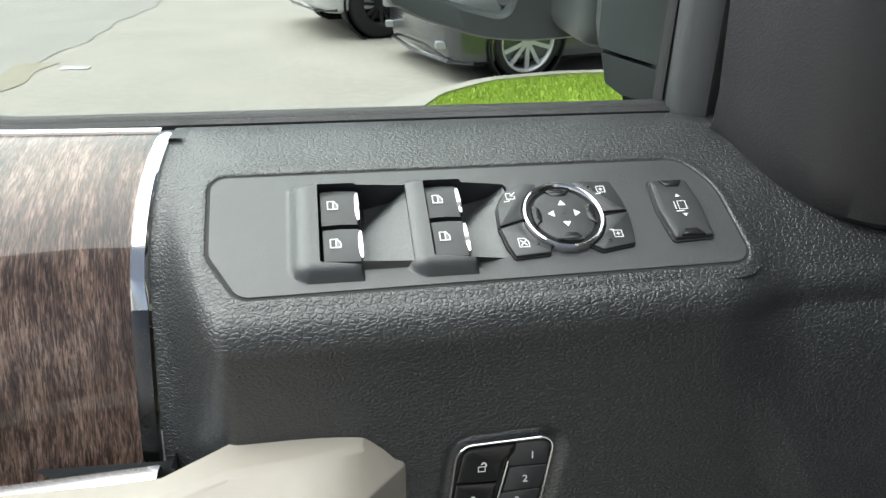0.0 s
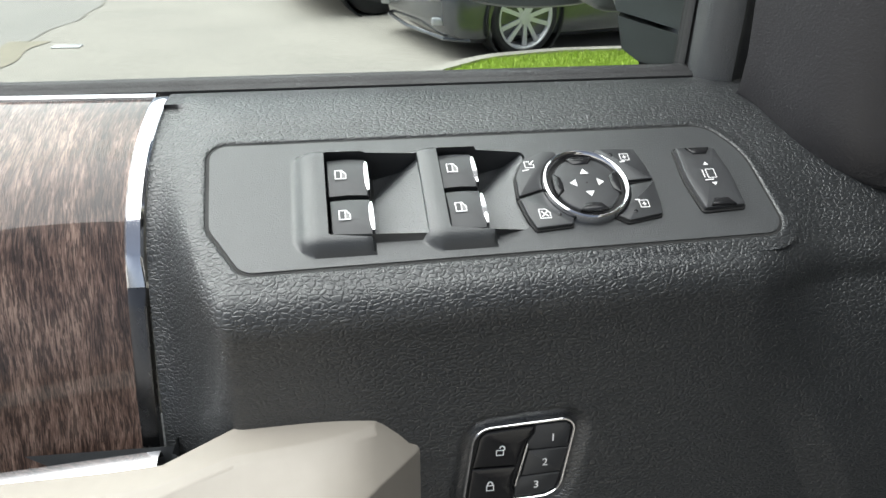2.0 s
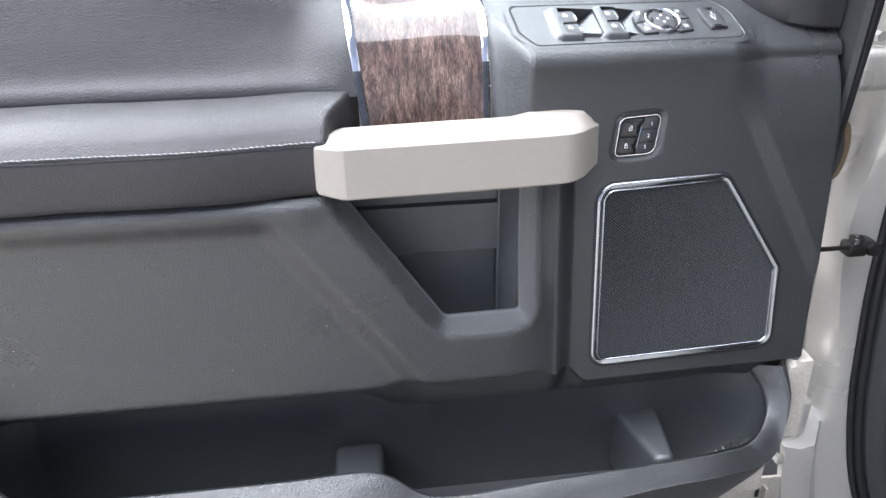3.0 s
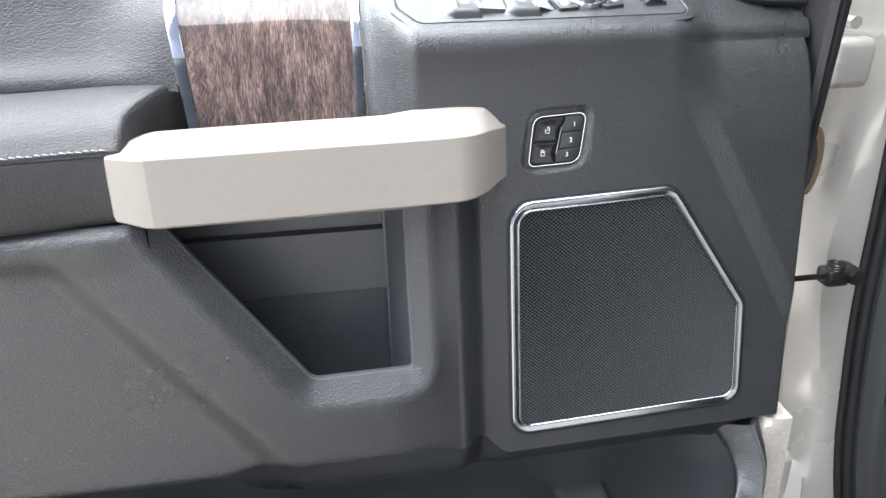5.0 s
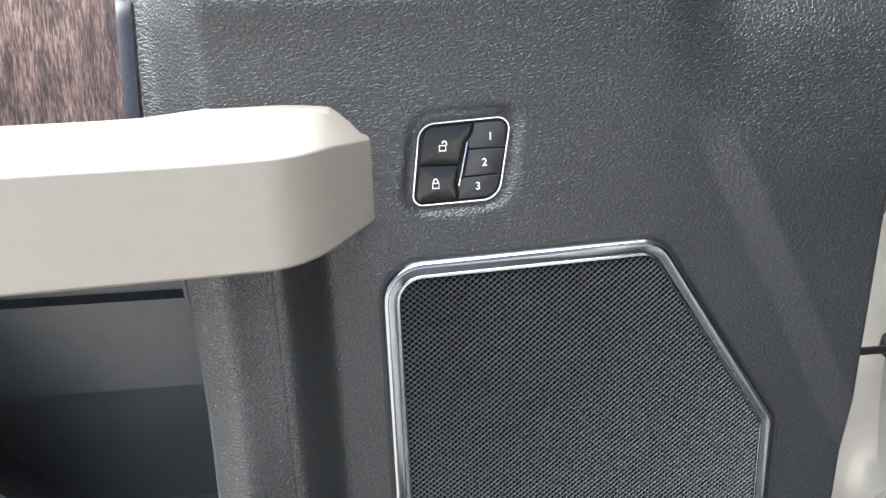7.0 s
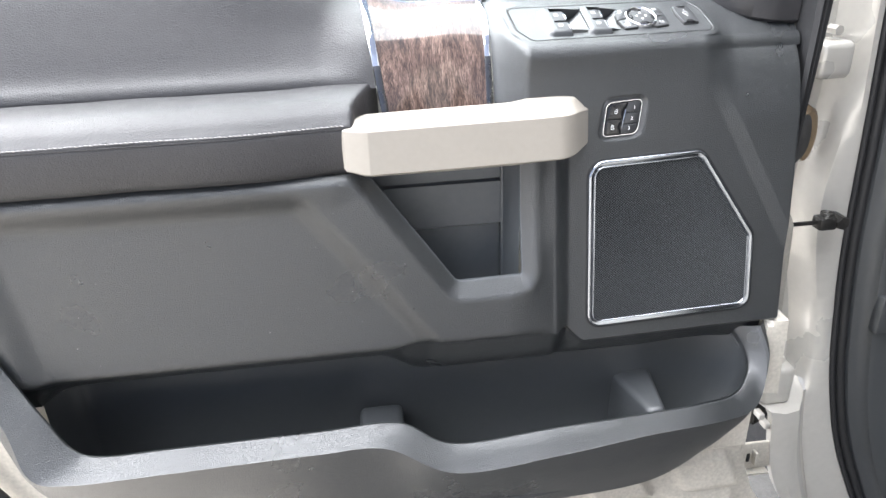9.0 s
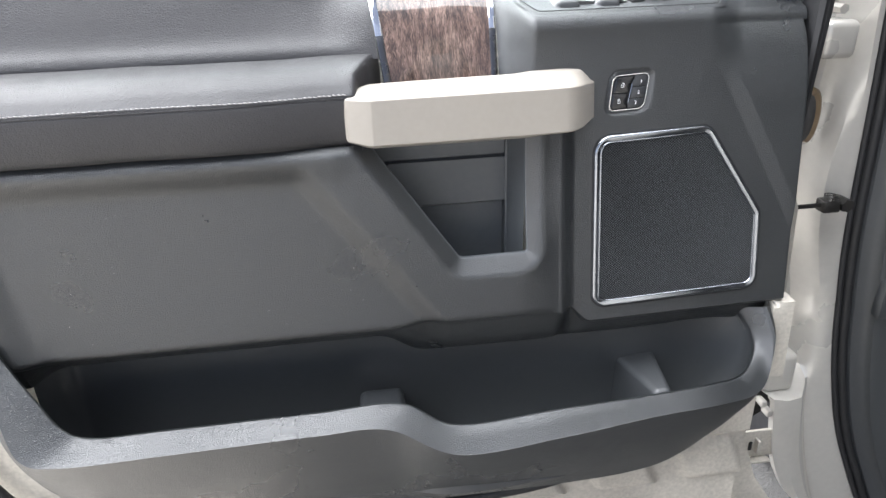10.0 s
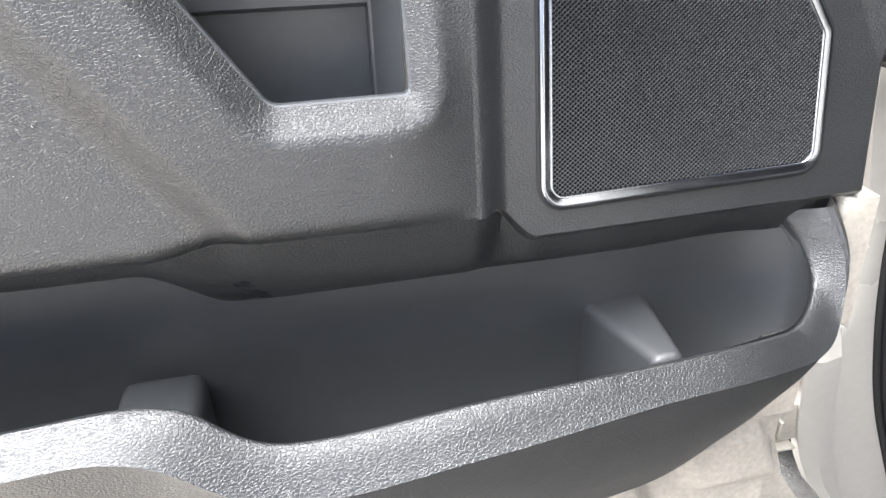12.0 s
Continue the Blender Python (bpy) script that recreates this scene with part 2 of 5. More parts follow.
def plate(poly, low, high, bevel, m, dome=0.0):
    """A slab with a rounded upper edge in the frame m, its top at height high."""
    prof = [(0, low), (0, high - bevel), (-bevel * 0.3, high - bevel * 0.3), (-bevel, high)]
    v, f = ring(poly, prof, m)
    n = len(poly)
    if dome:
        c = np.mean(poly, 0)
        inner = offset(poly, -bevel)
        k0 = len(v) - n
        for s in (0.8, 0.55, 0.25):
            k = len(v)
            v += [m @ Vector((*(c + (p - c) * s), high + dome * (1 - s * s))) for p in inner]
            f += [[k0 + j, k0 + (j + 1) % n, k + (j + 1) % n, k + j] for j in range(n)]
            k0 = k
        f.append([k0 + j for j in range(n)])
    else:
        f.append([len(v) - n + j for j in range(n)])
    return v, f


def stroke(points, width, h, m, closed=False):
    """A flat printed line along points, in the frame m."""
    p = np.array(points, float)
    n = len(p)
    d = np.zeros_like(p)
    for i in range(n):
        a, b = (p[i - 1], p[(i + 1) % n]) if closed else (p[max(i - 1, 0)], p[min(i + 1, n - 1)])
        t = b - a
        t = t / (np.linalg.norm(t) + 1e-12)
        d[i] = (-t[1], t[0])
    rows = [[m @ Vector((*(q + s * w * width / 2), h)) for q, w in zip(p, d)] for s in (-1, 1)]
    if closed:
        rows = [r + [r[0]] for r in rows]
    return loft(rows)


def spot(points, h, m):
    return [m @ Vector((x, y, h)) for x, y in points], [list(range(len(points)))]


def box(lo, hi, bevel=0.0, seg=2):
    bm = bmesh.new()
    bmesh.ops.create_cube(bm, size=1)
    for v in bm.verts:
        v.co = [lo[i] + (v.co[i] + 0.5) * (hi[i] - lo[i]) for i in range(3)]
    if bevel:
        bmesh.ops.bevel(bm, geom=bm.edges[:], offset=bevel, segments=seg, profile=0.5, affect="EDGES")
    return bm


def rod(path, radius, n=10, caps=True):
    """A round bar along a line; radius may be one number or one per point."""
    p = [Vector(q) for q in path]
    rows = []
    for i, q in enumerate(p):
        t = (p[min(i + 1, len(p) - 1)] - p[max(i - 1, 0)]).normalized()
        a = t.orthogonal().normalized() if i == 0 else (a - t * a.dot(t)).normalized()
        b = t.cross(a)
        r = radius[i] if hasattr(radius, "__len__") else radius
        rows.append([q + r * (math.cos(w) * a + math.sin(w) * b) for w in [k * 2 * math.pi / n for k in range(n)]])
    return loft(rows, wrap=True, caps=caps)


def signed_distance(x, y, poly):
    """Distance to an outline, negative inside."""
    x, y = np.asarray(x, float), np.asarray(y, float)
    best = np.full(x.shape, 1e9)
    inside = np.zeros(x.shape, bool)
    m = len(poly)
    for i in range(m):
        ax, ay = poly[i]
        bx, by = poly[(i + 1) % m]
        ex, ey = bx - ax, by - ay
        t = np.clip(((x - ax) * ex + (y - ay) * ey) / (ex * ex + ey * ey + 1e-15), 0, 1)
        best = np.minimum(best, np.hypot(x - ax - t * ex, y - ay - t * ey))
        cross = ((ay > y) != (by > y)) & (x < (bx - ax) * (y - ay) / (by - ay + 1e-15) + ax)
        inside ^= cross
    return np.where(inside, -best, best)


def frame_of(origin, right, up):
    r = Vector(right).normalized()
    u = (Vector(up) - r * r.dot(Vector(up))).normalized()
    m = Matrix((r, u, r.cross(u))).transposed().to_4x4()
    m.translation = origin
    return m


# frames of the switch panel and of the speaker face
SWITCH = frame_of((0.0512, 0.2998, 1.3722), (0.9978, 0.065, -0.0112), (-0.0533, 0.8942, 0.4446))
FACE = frame_of((0.12, 0.2288, 1.115), (1, 0.03, 0), (0, 0.142, 1))


def face_y(x, z):
    return 0.24 + 0.142 * (z - 1.215) + 0.03 * (x - 0.02)


def on_face(pts):
    """Outline corners given by place (x, z, ...) in the speaker face's own frame."""
    return [((p[0] - 0.12) * 1.0004, (p[1] - 1.115) * 1.01, *p[2:]) for p in pts]


# ---- the open front door ----
door = thing("pickup_door", "open pickup door with black trim and beige pull", "car door", (0.0, 0.3, 0.62))

LOCK = on_face([(0.0300, 1.2478, 0.005), (0.0352, 1.2872, 0.009), (0.0800, 1.2893, 0.006), (0.0735, 1.2490, 0.010)])
LOCK_LINE = rounded(LOCK, 8)


INSERT = curve([(0.366, 1.3968), (0.348, 1.3935), (0.322, 1.383), (0.302, 1.366), (0.290, 1.346), (0.281, 1.322), (0.273, 1.298), (0.266, 1.272)], 61)


def panel_foot(x):
    return 0.992 + 0.026 * (1 - smooth(x, -0.075, -0.035))


def trim_panel():
    """The black panel that carries the switches, the lock buttons and the speaker."""
    xs = np.unique(np.concatenate((np.linspace(-0.094, 0.2755, 200), np.linspace(0.2755, 0.283, 6), (-0.0535, -0.0530, 0.1535, 0.1540))))
    vs = np.array([0.046, 0.040, 0.036, 0.0297, 0.0290, 0.0, -0.0290, -0.0297, -0.033])
    left = smooth(-0.056 - xs, 0, 0.037)
    right = smooth(xs, 0.15, 0.20)
    rows = []
    yb = 0.380 + 0.05 * (xs - 0.05)
    for dy, z in ((0.004, 1.380), (0.0, 1.3962), (-0.006, 1.3975), (-0.020, 1.3968)):
        rows.append(np.stack((xs, yb + dy, np.full_like(xs, z)), 1))
    edge = -0.044 + 0.014 * right

    def top(v):
        y = 0.2998 + 0.065 * (xs - 0.0512) + 0.8942 * v
        z = 1.3722 - 0.0112 * (xs - 0.0512) + 0.4446 * v
        return y, z

    tray = (xs > -0.0532) & (xs < 0.1538)
    for k, v in enumerate(vs):
        y, z = top(np.maximum(v, edge + 0.006))
        z = z - 0.010 * right * smooth(-v, -0.004, 0.03)
        deep = np.where(tray & (abs(v) < 0.0295), 0.016, 0.0)
        rows.append(np.stack((xs, y + 0.44 * deep, z - 0.9 * deep), 1))
    ya, za = top(edge + 0.006)
    za = za - 0.008 * right
    # rolled front edge
    for a in (32, 40, 50, 60, 70, 80, 90):
        w = radians(a)
        rows.append(np.stack((xs, ya - 0.018 * (math.sin(w) - 0.438), za - 0.018 * (0.899 - math.cos(w))), 1))
    start = rows[-1]
    for i in range(1, 236):
        s = i / 235
        z = start[:, 2] + (panel_foot(xs) - start[:, 2]) * s
        low = smooth(1.272 - z, 0, 0.036)
        x = xs + low * 0.056 * (0.283 - xs) / 0.377
        y = face_y(x, z)
        y = y + (start[:, 1] - face_y(x, start[:, 2])) * np.exp(-(start[:, 2] - z) / 0.022)
        # swell towards the block under the pull
        y = y - 0.020 * (1 - smooth(x, -0.034, -0.010)) * low
        # slanting facet beside the speaker
        d = ((x - 0.185) * 0.876 + (z - 1.2527) * 0.482)
        y = y - 0.22 * np.clip(d, 0, 0.018) * smooth(z, 1.04, 1.10) * (1 - smooth(z, 1.25, 1.31))
        # sunk seat of the lock buttons
        sd = signed_distance((x - 0.12) * 1.0004, (z - 1.115) * 1.01, LOCK_LINE)
        y = y + 0.0036 * (1 - np.clip((sd - 0.0006) / 0.0052, 0, 1))
        # rounded free edge
        y = y + 0.010 * smooth(x, 0.2765, 0.2832) ** 2
        rows.append(np.stack((x, y, z), 1))
    last = rows[-1]
    for dy, dz in ((0.002, -0.003), (0.006, -0.006), (0.014, -0.009), (0.05, -0.012)):
        drop = 0.12 + 0.88 * smooth(last[:, 0], -0.036, 0.004)
        rows.append(last + np.stack((0 * drop, dy + 0 * drop, dz * drop), 1))
    grid = np.array(rows)
    # towards the insert the ledge sinks until it lies flush with the wood
    mid = int(np.argmin(np.abs(xs)))
    ins_y, ins_z = INSERT[:, 0], INSERT[:, 1]
    ra = max(i for i in range(len(grid)) if grid[i, mid, 1] > 0.338 and i < 12)
    rb = min(i for i in range(12, len(grid)) if grid[i, mid, 2] < 1.330)
    sa = float(np.interp(-grid[ra, mid, 1], -ins_y, np.arange(61)))
    sb = float(np.interp(-1.330, -ins_z, np.arange(61)))
    for i in range(4, len(grid)):
        y, z = grid[i, :, 1], grid[i, :, 2]
        if i <= ra:
            ty, tz = y, np.interp(-y, -ins_y, ins_z)
        elif i < rb:
            s = sa + (sb - sa) * (i - ra) / (rb - ra)
            ty, tz = np.interp(s, np.arange(61), ins_y) + 0 * y, np.interp(s, np.arange(61), ins_z) + 0 * z
        else:
            ty, tz = np.interp(-z, -ins_z, ins_y), z
        w = left * (1 - smooth(1.272 - z, 0, 0.036))
        grid[i, :, 1], grid[i, :, 2] = y + (ty - y) * w, z + (tz - z) * w
    back = grid[:, -1:, :] + np.array((0.0015, 0.045, 0.0))
    return loft(np.concatenate((grid, back), axis=1))


panel = part("trim_panel", trim_panel(), GRAIN, door, "grained black vinyl panel")

# speaker
SPK = rounded(on_face([(0.0138, 1.2195, 0.020), (0.1570, 1.2235, 0.018), (0.2310, 1.1130, 0.016), (0.2338, 1.0130, 0.017), (0.0132, 1.0100, 0.017)]), 8)
# black plate close behind the grille paints the shaded depth of its holes
speaker = part("speaker", plate(offset(SPK, -0.006), -0.001, 0.0006, 0.0002, FACE), GRILLE_BACK, door, "speaker with chrome surround")
part("frame", ring(SPK, [(0.0012, -0.002), (0.0010, 0.0012), (0.0, 0.0026), (-0.0012, 0.0034), (-0.0026, 0.0033), (-0.0062, 0.0022), (-0.0066, 0.0027), (-0.0076, 0.0028), (-0.0084, 0.0018), (-0.0086, -0.001)], FACE), SURROUND, speaker, "polished dark chrome surround")
part("gasket", ring(SPK, [(0.0030, -0.001), (0.0026, 0.0006), (0.0010, 0.0008), (0.0008, -0.001)], FACE), RUBBER, speaker)


def grille():
    """An expanded metal sheet: diamonds with raised strands."""
    inner = offset(SPK, -0.0080)
    px, py = 0.00375, 0.00315
    verts, faces = [], []
    lo, hi = inner.min(0), inner.max(0)
    rows = int((hi[1] - lo[1]) / (py / 2)) + 2
    cols = int((hi[0] - lo[0]) / px) + 2
    cx = np.array([[lo[0] + (c + 0.5 * (r % 2)) * px for c in range(cols)] for r in range(rows)])
    cy = np.array([[lo[1] + r * py / 2 for c in range(cols)] for r in range(rows)])
    sd = signed_distance(cx, cy, inner)
    a, b = px / 2, py / 2
    k = 0.80
    for r in range(rows):
        for c in range(cols):
            if sd[r, c] > 0.0008:
                continue
            x, y = cx[r, c], cy[r, c]
            i = len(verts)
            for s, h in ((1.0, 0.0019), (k, 0.0013), (k * 0.97, 0.0007)):
                for dx, dy in ((a, 0), (0, b), (-a, 0), (0, -b)):
                    lift = 0.00035 if dy < 0 else (-0.0002 if dy > 0 else 0)
                    verts.append(FACE @ Vector((x + s * dx, y + s * dy, h + lift)))
            for j in range(4):
                n = (j + 1) % 4
                faces.append([i + j, i + n, i + 4 + n, i + 4 + j])
                faces.append([i + 4 + j, i + 4 + n, i + 8 + n, i + 8 + j])
    return verts, faces


tagged(part("grille", grille(), GRILLE, speaker, "dark grey expanded metal grille", shade=False), kind="stuff")

# lock and memory buttons
locks = part("lock_panel", plate(offset(LOCK_LINE, -0.001), -0.0045, -0.0022, 0.0002, FACE), DARK, door, "lock and memory button plate with chrome rim")
part("rim", ring(LOCK_LINE, [(0.0005, -0.004), (0.0003, -0.0012), (-0.0002, -0.0006), (-0.0008, -0.0006), (-0.0013, -0.0014), (-0.0014, -0.004)], FACE), CHROME, locks, "thin chrome rim")


def key(pts, mat, name, high=-0.0009, r=0.0005, dome=0.0):
    return part(name, plate(rounded(on_face([(x, z, rr) for x, z, rr in pts]), 4), -0.004, high, 0.0004, FACE, dome), mat, locks)


key([(0.0384, 1.2850, 0.0050), (0.0610, 1.2863, 0.0006), (0.0606, 1.2826, 0.001), (0.0574, 1.2780, 0.001), (0.0540, 1.2676, 0.0004), (0.0350, 1.2682, 0.0004)], GLOSSY, "unlock_button", -0.0005, dome=0.0006)
key([(0.0348, 1.2672, 0.0004), (0.0536, 1.2667, 0.0004), (0.0520, 1.2570, 0.001), (0.0530, 1.2540, 0.001), (0.0526, 1.2504, 0.0006), (0.0325, 1.2500, 0.003)], GLOSSY, "lock_button", -0.0005, dome=0.0006)
key([(0.0619, 1.2863, 0.0006), (0.0772, 1.2868, 0.0035), (0.0762, 1.2745, 0.0004), (0.0592, 1.2745, 0.0004), (0.0584, 1.2782, 0.001), (0.0613, 1.2825, 0.001)], BUTTON, "memory_button", -0.0010)
key([(0.0590, 1.2738, 0.0004), (0.0761, 1.2738, 0.0004), (0.0737, 1.2620, 0.0004), (0.0564, 1.2613, 0.0004)], BUTTON, "memory_button", -0.0010)
key([(0.0562, 1.2606, 0.0004), (0.0735, 1.2612, 0.0004), (0.0708, 1.2512, 0.006), (0.0536, 1.2504, 0.0006), (0.0538, 1.2540, 0.001), (0.0530, 1.2572, 0.001)], BUTTON, "memory_button", -0.0010)
part("divider", plate(rounded(on_face([(0.0578, 1.2782, 0.0006), (0.0588, 1.2782, 0.0004), (0.0540, 1.2568, 0.0005), (0.0530, 1.2568, 0.0005)]), 3), -0.004, 0.0001, 0.0003, FACE), CHROME, locks, "slim chrome divider")


def print_text(body, size, m, parent, name="print"):
    cu = bpy.data.curves.new("digit", "FONT")
    cu.body, cu.size, cu.align_x, cu.align_y, cu.offset = body, size, "CENTER", "CENTER", 0.00004
    tmp = new("digit", cu)
    me = bpy.data.meshes.new_from_object(tmp.evaluated_get(bpy.context.evaluated_depsgraph_get()))
    bpy.data.objects.remove(tmp)
    v = [m @ Vector((q.co.x, q.co.y, 0)) for q in me.vertices]
    f = [list(p.vertices) for p in me.polygons]
    bpy.data.meshes.remove(me)
    return part(name, (v, f), ICON, parent, "white digit " + body, shade=False)


def face_spot(x, z, h):
    p = on_face([(x, z)])[0]
    return FACE @ Matrix.Translation((p[0], p[1], h))


for digit, x, z in (("1", 0.0693, 1.2797), ("2", 0.0663, 1.2675), ("3", 0.0629, 1.2562)):
    print_text(digit, 0.0053, face_spot(x, z, -0.0006), locks)


def padlock(x, z, shut):
    m = face_spot(x, z, 0.0006)
    s = 0.001
    body = stroke([(-1.5 * s, -2.2 * s), (1.5 * s, -2.2 * s), (1.5 * s, 0.3 * s), (-1.5 * s, 0.3 * s)], 0.00062, 0, m, True)
    bow = [(-1.05 * s, 0.3 * s), (-1.05 * s, 1.3 * s), (-0.6 * s, 2.1 * s), (0.0, 2.35 * s), (0.6 * s, 2.1 * s), (1.05 * s, 1.3 * s), (1.05 * s, 0.3 * s)]
    if not shut:
        bow = [(x0 + 0.9 * s, z0) for x0, z0 in bow[1:]]
    return join(body, stroke(bow, 0.00062, 0, m))


part("print", padlock(0.0461, 1.2765, False), ICON, locks, "white open padlock mark", shade=False)
part("print", padlock(0.0422, 1.2588, True), ICON, locks, "white shut padlock mark", shade=False)

# ---- switch panel on the ledge ----
S = 0.001
BEZ_LINE = rounded([(-105 * S, -32.2 * S, 0.008), (-117.5 * S, -11 * S, 0.010), (-119 * S, 31.5 * S, 0.007), (104 * S, 33 * S, 0.014), (116 * S, 16 * S, 0.030), (117.5 * S, -29.5 * S, 0.009)], 8)
POD = [(-83.5, -20.5), (-35.5, -20.5)]


def bezel_sheet():
    """The flat plate with its two switch wells, and the raised hood on the rear side of each."""
    wells = [rounded([(-72.9 * S, -20.5 * S, 0.001), (-34.0 * S, -20.5 * S, 0.001), (-34.0 * S, 21.8 * S, 0.001), (-72.9 * S, 21.8 * S, 0.001)], 2),
             rounded([(-26 * S, -20.3 * S, 0.001), (8.5 * S, -20.3 * S, 0.003), (5.0 * S, -4 * S, 0.006), (8 * S, 12 * S, 0.006), (17 * S, 21.8 * S, 0.003), (-26 * S, 21.8 * S, 0.001)], 4)]
    loops = [BEZ_LINE] + wells
    pts, edges = [], []
    for lp in loops:
        k = len(pts)
        pts += [Vector(p) for p in lp]
        edges += [(k + i, k + (i + 1) % len(lp)) for i in range(len(lp))]
    gx, gy = np.meshgrid(np.arange(-0.118, 0.118, 0.0014), np.arange(-0.032, 0.033, 0.0014))
    keep = signed_distance(gx, gy, BEZ_LINE) < -0.0010
    for w in wells:
        keep &= signed_distance(gx, gy, w) > 0.001
    pts += [Vector(p) for p in zip(gx[keep], gy[keep])]
    v, e, f, *_ = geometry.delaunay_2d_cdt(pts, edges, [], 0, 1e-6)
    co = np.array([tuple(p) for p in v])
    cen = np.array([co[list(q)].mean(0) for q in f])
    ok = signed_distance(cen[:, 0], cen[:, 1], BEZ_LINE) < 0
    for w in wells:
        ok &= signed_distance(cen[:, 0], cen[:, 1], w) > 0
    h = np.full(len(co), 0.0006)
    # hoods swell up beside the buttons
    for x0 in (-77.5, -29.5):
        u, w = co[:, 0] / S, co[:, 1] / S
        lane = np.where(u < x0, np.maximum(x0 - u + 1.5, 0) / 9.0, np.maximum(u - x0 - 20.5, 0) / 2.0)
        lip = np.where(w < 0, np.maximum(-w - 19.5, 0) / 8.0, np.maximum(w - 20.5, 0) / 4.5)
        d = np.clip(np.hypot(lane, lip), 0, 1)
        h += 0.0050 * (1 - d ** 2.4) ** 0.9
    verts = [SWITCH @ Vector((p[0], p[1], hh)) for p, hh in zip(co, h)]
    faces = [list(q) for q, o in zip(f, ok) if o]
    # walls of the outline and the wells
    for lp, deep in ((BEZ_LINE, -0.003), (wells[0], -0.014), (wells[1], -0.014)):
        idx = [int(np.argmin(np.sum((co - p) ** 2, axis=1))) for p in lp]
        k = len(verts)
        verts += [SWITCH @ Vector((p[0], p[1], deep)) for p in lp]
        n = len(lp)
        faces += [[idx[i], idx[(i + 1) % n], k + (i + 1) % n, k + i] for i in range(n)]
    return verts, faces


bezel = part("switch_panel", bezel_sheet(), BEZEL, door, "matt dark grey switch plate")
# black strip in a shallow groove; the joint's shade is painted by its colour
part("gap", ring(BEZ_LINE, [(0.0018, 0.0002), (0.0013, 0.00015), (0.0, 0.00015), (-0.0002, -0.002)], SWITCH), DARK, bezel, "dark joint round the plate")
part("lip", ring(BEZ_LINE, [(0.0080, -0.0003), (0.0055, 0.0002), (0.0036, 0.0006), (0.0024, 0.0007), (0.0017, 0.0005), (0.0014, 0.0001)], SWITCH), GRAIN, bezel, "rolled vinyl lip round the plate")
# black sheet that gives the switch wells their deep shade by colour
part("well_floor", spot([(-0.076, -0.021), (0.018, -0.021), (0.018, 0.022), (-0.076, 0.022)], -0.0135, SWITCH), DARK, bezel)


def scoop(u0, u1, name):
    """The hollow beside a pair of buttons: a floor that climbs from the buttons to the next hood."""
    rows = []
    for i in range(13):
        v = -20.5 + 42.3 * i / 12
        row = []
        for j in range(13):
            s = j / 12
            u = u0 + (u1 - u0) * s
            far = smooth(v, 2.0 + 16 * s, 10 + 18 * s)
            h = -5.5 + 6.5 * s ** 1.5 - 8.5 * far * (1 - 0.2 * s)
            row.append(SWITCH @ Vector((u * S, v * S, h * S)))
        rows.append(row)
    return part(name, loft(rows), PLAIN, bezel, "finger scoop")


scoop(-55.0, -33.9, "finger_scoop")
scoop(-9.0, 12.0, "finger_scoop")


def window_switch(u0, v0, v1, w):
    """A rocker with a chromed flank and a printed window mark."""
    rows = []
    for i in range(9):
        s = i / 8
        v = v0 + (v1 - v0) * s
        h = 2.6 + 1.5 * math.sin(s * math.pi * 0.9) - 0.9 * s
        row = [(u0, v, -8), (u0, v, h - 0.6), (u0 + 0.4, v, h), (u0 + w * 0.5, v, h + 0.5), (u0 + w - 0.9, v, h), (u0 + w - 0.2, v, h - 0.9), (u0 + w, v, -8)]
        rows.append([SWITCH @ Vector((a * S, b * S, c * S)) for a, b, c in row])
    ob = part("window_switch", loft(rows, caps=True), BUTTON, bezel, "charcoal window rocker with chromed flank")
    rows = []
    n = 10
    for i in range(n + 1):
        s = i / n
        v = v0 + (v1 - v0) * (0.1 + 0.8 * s)
        h = 2.6 + 1.5 * math.sin((0.1 + 0.8 * s) * math.pi * 0.9) - 0.9 * s
        k = 1.0 - 0.55 * abs(2 * s - 1) ** 3
        rows.append([SWITCH @ Vector((a * S, v * S, c * S)) for a, c in ((u0 + w - 1.8 * k, h - 0.3), (u0 + w - 1.5 * k, h + 0.6), (u0 + w + 0.3 * k, h + 0.5), (u0 + w + 1.3 * k, h - 1.6), (u0 + w + 1.3 * k, h - 6))])
    part("flank", loft(rows), CHROME, ob, "bright chrome edge")
    c = SWITCH @ Matrix.Translation(((u0 + 0.33 * w) * S, ((v0 + v1) / 2) * S, 0.0045))
    out = [(-2.1, -2.1), (2.1, -2.1), (2.1, 0.2), (0.6, 2.2), (-2.1, 2.2)]
    frame_line = stroke([(a * S, b * S) for a, b in out], 0.00055, 0, c, True)
    bar = stroke([(0.2 * S, -1.9 * S), (0.2 * S, 1.9 * S)], 0.0004, 0, c)
    part("print", join(frame_line, bar), ICON, ob, "white window mark", shade=False)
    part("print", spot([(0.4 * S, -1.8 * S), (1.8 * S, -1.8 * S), (1.8 * S, 0.1 * S), (0.6 * S, 1.7 * S), (0.4 * S, 1.7 * S)], -0.0001, c), ICON_GREY, ob, "grey window pane", shade=False)


window_switch(-72.0, 0.2, 19.6, 16.3)
window_switch(-71.6, -19.6, -1.9, 16.3)
window_switch(-25.5, 1.8, 20.0, 15.0)
window_switch(-25.2, -19.4, -0.4, 15.2)

# mirror controls
KN = (35.4 * S, -0.8 * S)


def circle(r, n=48, c=KN):
    return np.array([(c[0] + r * math.cos(k * 2 * math.pi / n), c[1] + r * math.sin(k * 2 * math.pi / n)) for k in range(n)])


